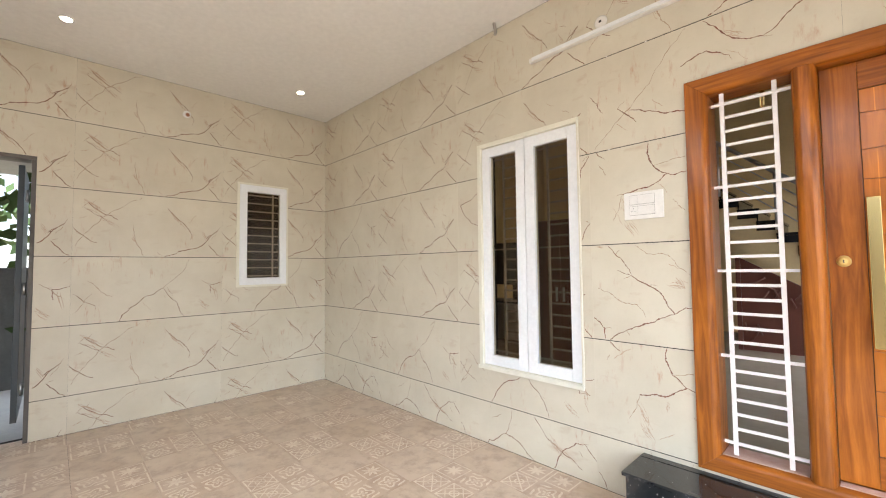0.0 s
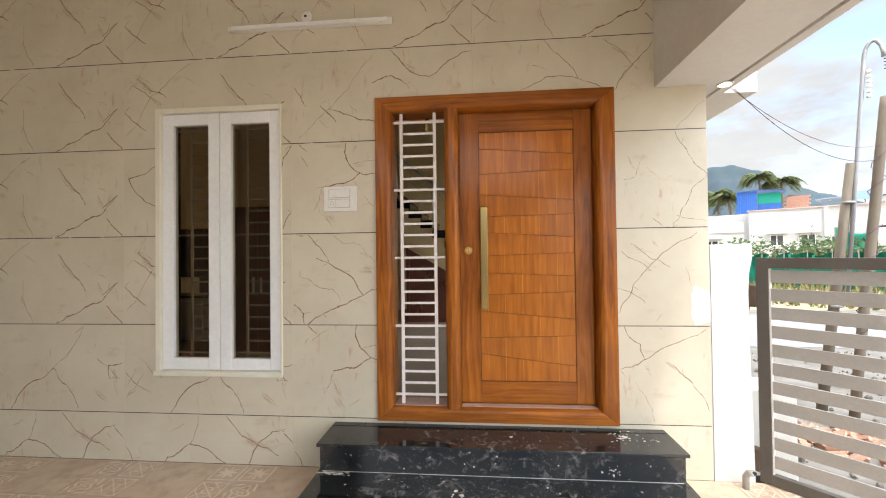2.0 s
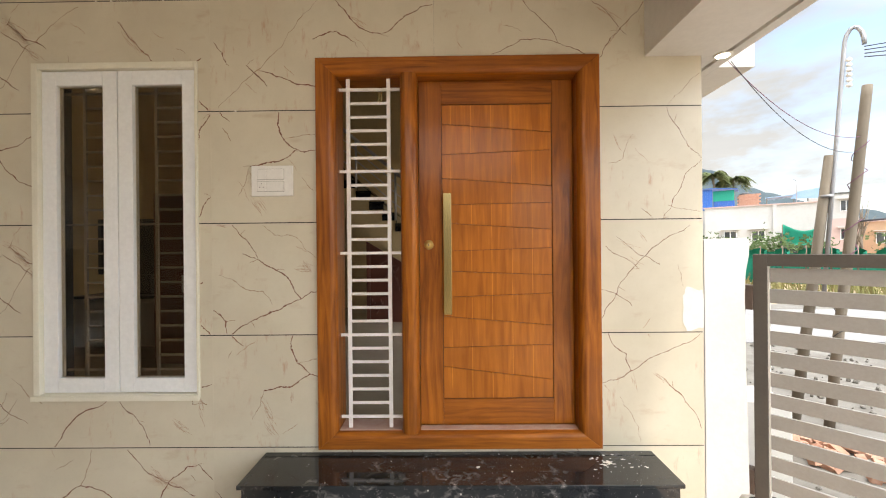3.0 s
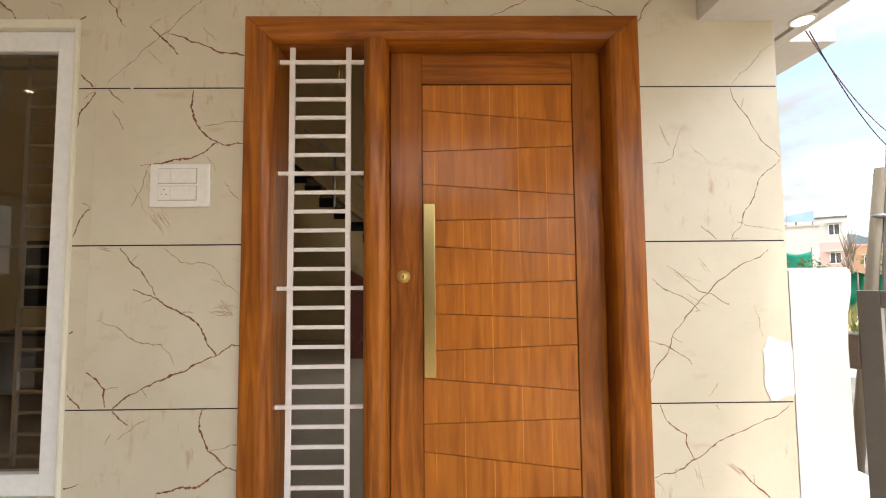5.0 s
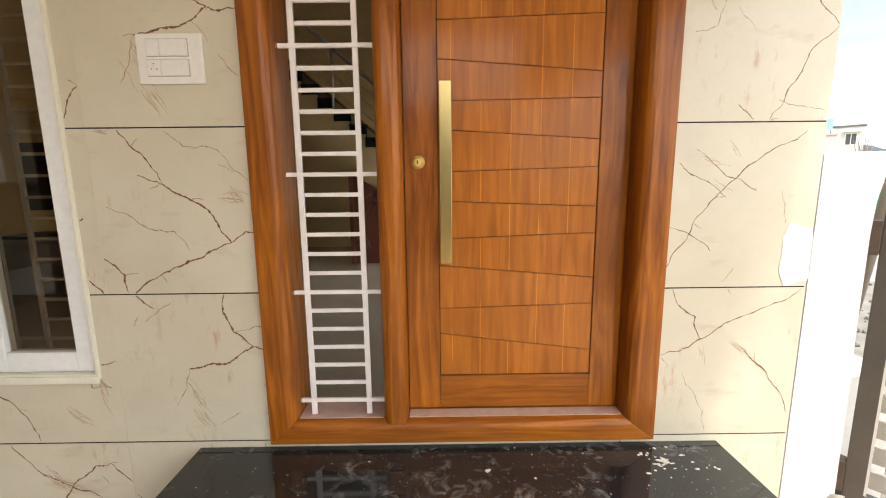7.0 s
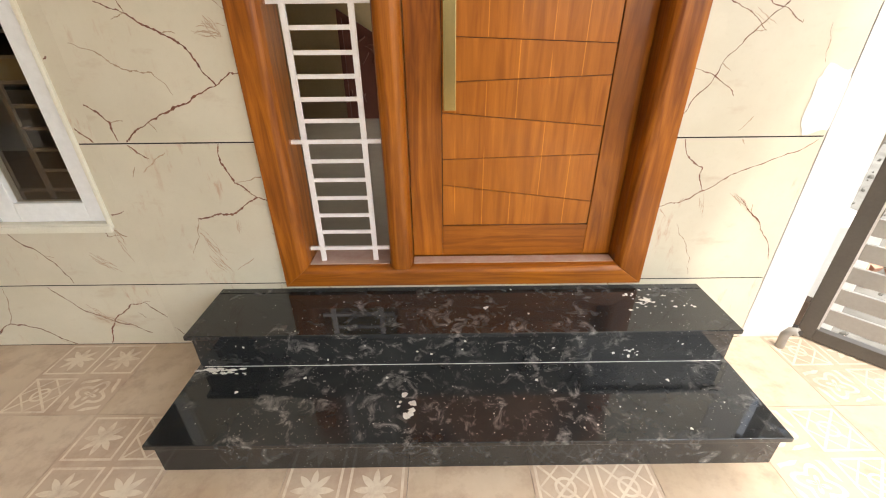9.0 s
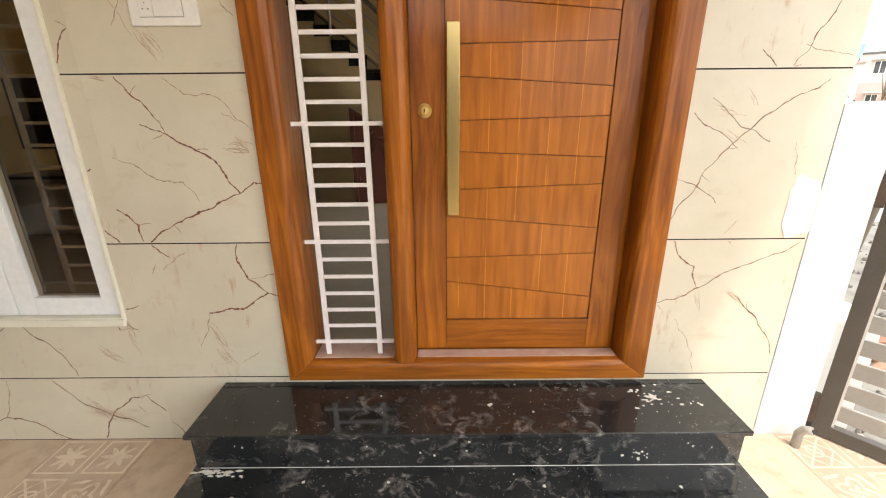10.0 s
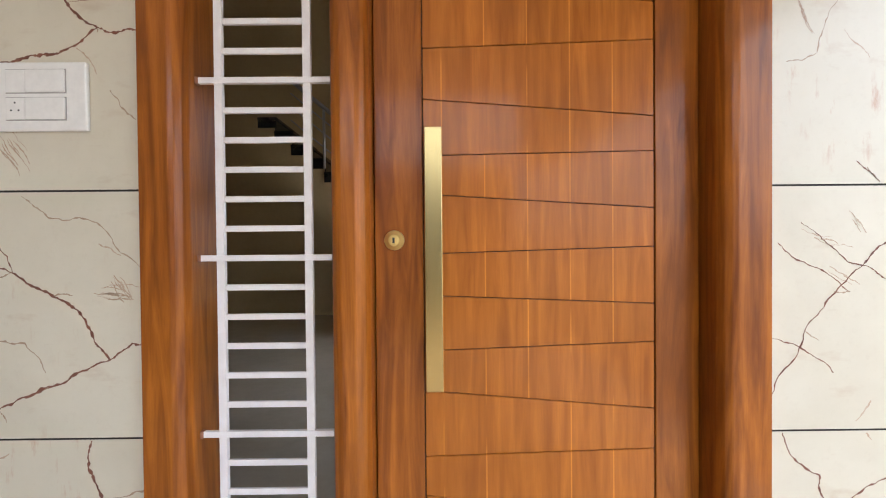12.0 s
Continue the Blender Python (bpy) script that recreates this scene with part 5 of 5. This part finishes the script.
# poles and wires at the roadside
def roadside_poles():
    d1, d2 = 5.2, 5.0
    p1, t1 = out(39.1, d1), out(41.9, d1, 0.157)
    a = thing("service_post", "short weathered concrete post carrying a bent service pipe", "post", at=p1)
    lift = t1 - p1
    part("post", tube(bmesh.new(), [Vector((0, 0, 0)), lift * 0.5, lift], 0.044, 8, 0.85), M_POLE, a)
    g0, g1 = out(40.55, d1, -0.1) - p1 + Vector((0.05, -0.05, 0)), out(43.0, d1, 0.335) - p1
    right = Vector((math.cos(radians(43)), -math.sin(radians(43)), 0))
    arc = [g1 + right * 0.063 * (1 - math.cos(t)) + Vector((0, 0, 0.17 * math.sin(t))) for t in (0.4, 0.8, 1.2, 1.57, 2.0, 2.4, 2.8, 3.14)]
    pipe = part("service_pipe", tube(bmesh.new(), [g0, g0.lerp(g1, 0.5), g1, *arc], 0.017, 10), M_PIPE, a, "bent galvanised service pipe")
    for k in range(6):
        z = -0.12 - 0.045 * k
        part("insulator", lathe(bmesh.new(), [(0.014, z), (0.024, z + 0.012), (0.014, z + 0.03)], "z", 10, g1 + right * 0.03), M_PLATE, pipe)
    for f in (0.45, 0.85):
        part("clamp", lathe(bmesh.new(), [(0.05, -0.012), (0.05, 0.012)], "z", 12, lift * f + Vector((0.01, -0.01, 0))), M_PIPE, a)
    p2, t2 = out(41.6, d2), out(44.5, d2, 0.2655)
    c = thing("wooden_pole", "weathered timber pole wrapped with wires", "pole", at=p2)
    up = t2 - p2
    part("shaft", tube(bmesh.new(), [Vector((0, 0, 0)), up * 0.3 + Vector((0.01, 0.02, 0)), up * 0.7, up * 0.97, up], 0.039, 9, 0.9), M_POLE, c)
    for k in range(3):
        f0 = 0.25 + 0.22 * k
        loop = [up * (f0 + 0.012 * i) + Vector((math.cos(i * 0.9), math.sin(i * 0.9), 0)) * (0.046 + 0.012 * math.sin(i * 2.0 + k)) for i in range(14)]
        part("loose_wire", tube(bmesh.new(), loop, 0.0035, 5), M_WIRE2 if k else M_WIRE, c)

    def hang(name, label, s, e, sag, r, m):
        w = thing(name, label, "cable")
        pts = [s.lerp(e, i / 18) - Vector((0, 0, sag * 4 * (i / 18) * (1 - i / 18))) for i in range(19)]
        part("strand", tube(bmesh.new(), pts, r, 6), m, w)

    s = Vector((2.235, 0.06, 2.384))
    e = p2 + up * 0.86
    hang("service_cable", "thin violet service wire sagging from the porch roof", s, e, 0.14, 0.0022, M_WIRE2)
    hang("service_cable", "thin dark service wire sagging from the porch roof", s + Vector((0.015, 0, 0)), e + Vector((0, 0, -0.12)), 0.17, 0.0022, M_WIRE)
    far = Vector((14, -1.0, 4.2))
    for k in range(4):
        hang("overhead_line", "overhead wire from the service pipe", p1 + arc[-1] + Vector((0, 0, -0.02 - 0.03 * k)), far + Vector((0, k * 0.3, 0.6 - 0.25 * k)), 0.25, 0.004, M_WIRE)
    hang("overhead_line", "overhead wire from the timber pole", p2 + up * 0.62, Vector((12, 0.5, 2.4)), 0.05, 0.008, M_WIRE)


roadside_poles()

# ---- tile pieces ----
PRINTS = {
    # the common print: a cross of strokes, a slash and a rising crack
    "p": [(0.6, 2.2, ((0.02, 0.09), (0.20, 0.36), (0.49, 0.57))), (0.9, 3, ((0.10, 0.484), (0.20, 0.40), (0.313, 0.346))), (0.7, 2.4, ((0.07, 0.44), (0.23, 0.33))),
          (0.1, 9, ((0.065, 0.51), (0.16, 0.43), (0.24, 0.40))), (0.1, 8, ((0.12, 0.46), (0.22, 0.36))), (0.1, 7, ((0.19, 0.36), (0.32, 0.27))),
          (0.9, 3, ((0.006, 0.254), (0.07, 0.19), (0.164, 0.128))), (0.6, 2.2, ((0.431, 0.311), (0.455, 0.117), (0.51, 0.0))), (0.1, 6, ((0.41, 0.2), (0.46, 0.1))),
          (0.8, 3, ((0.70, 0.49), (0.80, 0.37), (0.91, 0.224))), (0.1, 8, ((0.72, 0.46), (0.86, 0.27))),
          (0.9, 3.4, ((0.66, 0.0), (0.80, 0.06), (1.03, 0.155), (1.15, 0.285))), (0.8, 2.6, ((1.15, 0.285), (1.08, 0.235), (1.04, 0.2))), (0.9, 3.4, ((1.066, 0.129), (1.12, 0.07), (1.191, 0.0))),
          (0.1, 7, ((1.0, 0.28), (1.06, 0.17)))],
    "q": [(0.9, 3.2, ((0.33, 0.0), (0.42, 0.125), (0.67, 0.295))), (0.6, 2.2, ((0.67, 0.295), (0.80, 0.42), (0.90, 0.6))), (0.7, 2.6, ((0.67, 0.295), (0.79, 0.15), (0.86, 0.0))),
          (0.5, 2.4, ((0.11, 0.38), (0.20, 0.28), (0.28, 0.236))), (0.9, 3.2, ((1.09, 0.23), (1.085, 0.32), (1.195, 0.34))), (0.7, 2.4, ((0.011, 0.273), (0.166, 0.155))),
          (0.3, 2.0, ((0.013, 0.092), (0.141, 0.268))), (0.6, 2.6, ((1.0, 0.367), (1.166, 0.23))), (0.1, 9, ((0.98, 0.15), (1.1, 0.05))), (0.1, 7, ((1.12, 0.3), (1.16, 0.12)))],
    # left of the door
    "a": [(0.9, 3.6, ((0.368, 0.6), (0.359, 0.526), (0.391, 0.449), (0.463, 0.39))), (0.9, 3, ((0.463, 0.39), (0.506, 0.377), (0.56, 0.385))),
          (0.9, 3.8, ((0.463, 0.39), (0.369, 0.329), (0.305, 0.325), (0.211, 0.304))), (0.6, 2, ((0.211, 0.304), (0.147, 0.148))), (0.7, 2.6, ((0.04, 0.6), (0.103, 0.544))),
          (0.3, 2, ((0.391, 0.449), (0.56, 0.47))), (0.3, 2, ((0.49, 0.24), (0.55, 0.17))), (0.1, 7, ((0.19, 0.28), (0.30, 0.06))), (0.1, 9, ((0.22, 0.14), (0.29, 0.04))), (0.1, 5, ((0.37, 0.31), (0.36, 0.22))),
          (0.8, 3, ((1.2, 0.6), (1.149, 0.517), (1.136, 0.44)))],
    "b": [(0.9, 2.4, ((0.106, 0.6), (0.154, 0.536), (0.248, 0.404))), (0.9, 3.4, ((0.248, 0.404), (0.343, 0.347), (0.42, 0.29), (0.477, 0.191))), (0.9, 3, ((0.57, 0.231), (0.532, 0.231), (0.477, 0.191))),
          (0.9, 4, ((0.477, 0.191), (0.329, 0.127), (0.207, 0.072))), (0.9, 3, ((0.207, 0.072), (0.127, 0.022), (0.102, 0.0))), (0.8, 2.2, ((0.164, 0.436), (0.248, 0.404))),
          (0.6, 2, ((0.038, 0.323), (0.128, 0.287), (0.181, 0.245), (0.274, 0.234), (0.323, 0.162))), (0.5, 1.8, ((0.273, 0.588), (0.338, 0.535), (0.464, 0.513), (0.57, 0.407))),
          (0.9, 4, ((0.0, 0.135), (0.074, 0.073), (0.082, 0.0))), (0.1, 8, ((0.44, 0.36), (0.56, 0.35))), (0.1, 6, ((0.49, 0.40), (0.55, 0.30))), (0.1, 5, ((0.02, 0.6), (0.1, 0.58)))],
    "c": [(0.6, 2, ((0.60, 0.6), (0.385, 0.339), (0.269, 0.226), (0.04, 0.015))), (0.9, 3, ((0.193, 0.244), (0.271, 0.17), (0.304, 0.132))), (0.9, 2.8, ((0.265, 0.215), (0.357, 0.181), (0.552, 0.129), (0.62, 0.09))),
          (0.8, 3, ((0.02, 0.37), (0.09, 0.25))), (0.9, 3.2, ((0.55, 0.38), (0.68, 0.42), (0.78, 0.36))), (0.9, 3, ((0.66, 0.6), (0.80, 0.44), (0.92, 0.40))), (0.7, 2.6, ((0.92, 0.40), (1.05, 0.5), (1.2, 0.56))),
          (0.1, 8, ((0.74, 0.5), (0.86, 0.42)))],
    "g": [(0.9, 3, ((0.26, 0.49), (0.034, 0.394), (0.099, 0.29), (0.24, 0.20))), (0.7, 2.6, ((1.13, 0.02), (1.16, 0.1), (1.2, 0.14))), (0.8, 3, ((1.2, 0.59), (1.149, 0.517), (1.136, 0.45)))],
    # lowest course
    "f": [(0.9, 3.2, ((0.28, 0.256), (0.316, 0.307), (0.479, 0.399), (0.60, 0.37), (0.75, 0.265))), (0.5, 2.2, ((0.479, 0.399), (0.54, 0.59))), (0.7, 2.8, ((0.733, 0.6), (0.85, 0.46), (0.93, 0.42), (1.1, 0.34))),
          (0.9, 3, ((0.883, 0.262), (0.959, 0.42), (1.06, 0.50), (1.12, 0.51))), (0.7, 2.4, ((1.12, 0.51), (1.2, 0.42))), (0.8, 3, ((0.0, 0.37), (0.077, 0.26))), (0.1, 9, ((0.84, 0.5), (0.98, 0.36))), (0.1, 7, ((0.9, 0.44), (1.06, 0.38)))],
    # right of the door, cut round the corner of the wall
    "r": [(0.8, 2.6, ((1.226, 0.6), (1.27, 0.506), (1.368, 0.362), (1.414, 0.317))), (0.8, 2.4, ((1.414, 0.317), (1.34, 0.252), (1.268, 0.122), (1.201, 0.0))), (0.5, 1.8, ((1.233, 0.074), (1.308, 0.052), (1.404, 0.034))),
          (0.8, 2.2, ((1.092, 0.058), (1.158, 0.0))), (0.5, 2, ((1.048, 0.452), (0.995, 0.32), (0.92, 0.298))), (0.1, 5, ((0.94, 0.47), (1.0, 0.33)))],
    "s": [(0.9, 2.8, ((0.88, 0.08), (0.967, 0.246), (1.091, 0.392), (1.191, 0.476), (1.347, 0.57))), (0.8, 2.6, ((0.957, 0.509), (1.07, 0.413), (1.185, 0.359))), (0.7, 2.4, ((0.90, 0.46), (0.99, 0.40), (1.078, 0.339))),
          (0.8, 2.4, ((0.90, 0.225), (0.96, 0.20), (1.037, 0.141))), (0.6, 2, ((1.282, 0.358), (1.307, 0.242))), (0.1, 5, ((0.95, 0.49), (1.10, 0.45))), (0.1, 4, ((1.07, 0.54), (1.12, 0.47))), (0.1, 4, ((1.02, 0.40), (1.12, 0.34)))],
    "t": [(0.9, 3, ((0.87, 0.332), (0.951, 0.349), (1.034, 0.398), (1.157, 0.476), (1.411, 0.598))), (0.9, 3.2, ((0.91, 0.6), (0.924, 0.556), (1.004, 0.489), (1.03, 0.398))), (0.8, 2.8, ((1.19, 0.362), (1.251, 0.304), (1.398, 0.089))),
          (0.5, 2, ((0.969, 0.261), (1.032, 0.166), (1.078, 0.021))), (0.1, 7, ((1.14, 0.40), (1.25, 0.30))), (0.1, 6, ((1.03, 0.39), (1.06, 0.29))), (0.1, 5, ((0.88, 0.33), (0.92, 0.29)))],
    "u": [(0.5, 2, ((1.238, 0.007), (1.319, 0.086), (1.413, 0.176))), (0.9, 3, ((0.86, 0.24), (0.98, 0.40), (1.12, 0.56))), (0.7, 2.4, ((0.82, 0.58), (0.95, 0.46), (1.02, 0.38))), (0.9, 3, ((0.30, 0.28), (0.46, 0.36), (0.66, 0.34), (0.86, 0.25))),
          (0.7, 2.6, ((0.44, 0.6), (0.60, 0.44), (0.66, 0.34))), (0.1, 8, ((0.86, 0.54), (1.0, 0.44)))],
    "-": [],
}
for key in "rstu":
    PRINTS[key] = [(strong, width * 0.75, anchors) for strong, width, anchors in PRINTS[key]]
PRINTS["n"] = [(strong, width, [(u + 0.062, v) for u, v in anchors]) for strong, width, anchors in PRINTS["a"]]


def vein(bm, anchors, width, slot, place, inside, rnd):
    """A jagged crack-like inlay through the anchors, a hair above the glaze."""
    pts = [Vector(a) for a in anchors]
    for level in range(4):
        out_ = [pts[0]]
        for p, q in zip(pts, pts[1:]):
            d = q - p
            out_ += [(p + q) / 2 + Vector((-d.y, d.x)) * rnd.uniform(-0.10, 0.10), q]
        pts = out_
    last = None
    n = len(pts) - 1
    for i, p in enumerate(pts):
        d = (pts[min(i + 1, n)] - pts[max(i - 1, 0)]).normalized()
        w = width * 0.0009 * (0.35 + 0.65 * math.sin(math.pi * (0.12 + 0.76 * i / n))) * rnd.choice((0.5, 0.8, 1.0, 1.5))
        side = Vector((-d.y, d.x)) * w
        ok = inside(p)
        now = [bm.verts.new(place(*(p + side), -0.0006)), bm.verts.new(place(*(p - side), -0.0006))] if ok else None
        if ok and last:
            f = bm.faces.new([last[0], last[1], now[1], now[0]])
            f.material_index = slot
        last = now


def wall_tiles(wall, place, u0, u1, holes, prints, seed):
    """Tiles 1.2 x 0.6 m in level courses, cut round the openings."""
    shared = {}
    zs = [0.0] + [J1 + i * TILE_H for i in range(5)] + [TOP]
    for r in range(6):
        za, zb = zs[r] + 0.0026, zs[r + 1] - 0.0026
        base = zs[r] if r else J1 - TILE_H
        c = 0
        while u0 + c * TILE_W < u1:
            ua, ub = u0 + c * TILE_W, min(u0 + (c + 1) * TILE_W, u1)
            merged = 0 < u1 - ub < 0.45
            if merged:
                ub = u1
            cut = [h for h in holes if h[0] < ub and h[1] > ua and h[2] < zb and h[3] > za]
            kind = prints(r, c)
            full = not cut and not merged and ub - ua > TILE_W - 0.001
            key = (kind, r) if full else None
            if key in shared and key:
                ob = new("tile", shared[key])
            else:
                rnd = random.Random(seed + ord(kind) * 7)
                bm = bmesh.new()
                lo = [(h[0] - ua, h[1] - ua, h[2] - base, h[3] - base) for h in cut]
                if not holed(bm, (0.0003, ub - ua - 0.0003), (za - base, zb - base), lo, place, 0.0, 0.0014):
                    bm.free()
                    c += 2 if merged else 1
                    continue
                good = lambda p: 0.002 < p.x < ub - ua - 0.002 and za - base + 0.002 < p.y < zb - base - 0.002 and not any(
                    h[0] - 0.003 < p.x < h[1] + 0.003 and h[2] - 0.003 < p.y < h[3] + 0.003 for h in lo)
                more = [(s, w, [(p[0] + TILE_W, p[1]) for p in a]) for s, w, a in PRINTS[prints(r, c + 1)]] if merged else []
                for strong, width, anchors in PRINTS[kind] + more:
                    if strong < 0.2:
                        for k in range(int(width)):
                            shift = Vector((rnd.uniform(-0.002, 0.002), rnd.uniform(-0.002, 0.002))) * width
                            cut_ = rnd.uniform(0.0, 0.35)
                            ends = [Vector(anchors[0]).lerp(Vector(anchors[-1]), q) + shift for q in (cut_, cut_ + rnd.uniform(0.35, 0.65))]
                            vein(bm, ends, rnd.uniform(0.9, 1.8), 3, place, good, rnd)
                        continue
                    vein(bm, anchors, width, 1 if strong > 0.65 else 2, place, good, rnd)
                    for k in range(1 if strong > 0.65 else 0):
                        a = Vector(anchors[rnd.randrange(len(anchors))])
                        e = a + Vector((rnd.uniform(-0.05, 0.05), rnd.uniform(-0.05, 0.05)))
                        vein(bm, (a, e), 1.6, 2, place, good, rnd)
                loose = random.Random(seed * 31 + ord(kind))
                for k in range(5):
                    a = Vector((loose.uniform(0.02, 1.18), loose.uniform(0.02, 0.58)))
                    turn = loose.choice((0.7, 0.9, 2.3, 2.5)) + loose.uniform(-0.3, 0.3)
                    e = a + Vector((math.cos(turn), math.sin(turn))) * loose.uniform(0.04, 0.13)
                    vein(bm, (a, e), loose.uniform(1.0, 2.4), loose.choice((2, 3, 3)), place, good, loose)
                me = bpy.data.meshes.new("tile")
                bm.to_mesh(me)
                bm.free()
                for m in (M_TILE, M_VEIN, M_VEIN2, M_SMUDGE):
                    me.materials.append(m)
                if key:
                    shared[key] = me
                ob = new("tile", me)
            ob.location = Vector(place(ua, base, 0)) - Vector(place(0, 0, 0))
            ob.parent = wall
            c += 2 if merged else 1


wall_tiles(wall_north, lambda u, v, w: (u, w, v), LEFT - 0.028, WALL_END, [DOOR, WIN, (BEAM_X, 9, BEAM_Z, 9), (-9, LEFT, -1, 9)],
           lambda r, c: ["fqpqpp", "fqpppp", "fqpgpp", "fnbacp", "ftsrup", "------"][c % 6][r], 3)
wall_tiles(wall_west, lambda u, v, w: (LEFT - w, u, v), -4.8, 0.0, [SIDE_WIN, SIDE_DOOR, (-9, BACK, -1, 9)], lambda r, c: "ppqppp"[r], 8)

# floor tiles, plain and ornate ones in a chequer
SIDE = 0.4
floor_meshes = []
for m in (M_FLOOR, M_FLOOR2):
    fb = boxed(0.0008, SIDE - 0.0008, 0.0008, SIDE - 0.0008, -0.008, 0.0)
    fme = bpy.data.meshes.new("floor_tile")
    fb.to_mesh(fme)
    fb.free()
    fme.materials.append(m)
    floor_meshes.append(fme)
for i in range(-9, 8):
    for j in range(11):
        ob = new("floor_tile", floor_meshes[(i + j) % 2])
        ob.location = (-0.65 + i * SIDE, -SIDE * (j + 1), 0.0)
        ob.parent = floor

# white spacers left in the joints
bm = bmesh.new()
rnd = random.Random(17)
for k in range(26):
    x, r = rnd.uniform(LEFT + 0.1, 1.6), rnd.choice((2, 3, 4, 4))
    z = J1 + r * TILE_H
    if not (WIN[0] < x < WIN[1] and z < WIN[3]) and not (DOOR[0] < x < DOOR[1] and z < DOOR[3]):
        box(bm, x - 0.004, x + 0.004, -0.003, 0.002, z - 0.003, z + 0.003)
tagged(link("tile_spacers", bm, M_PLATE), "tiny white spacers left in the tile joints", "spacers", kind="stuff")
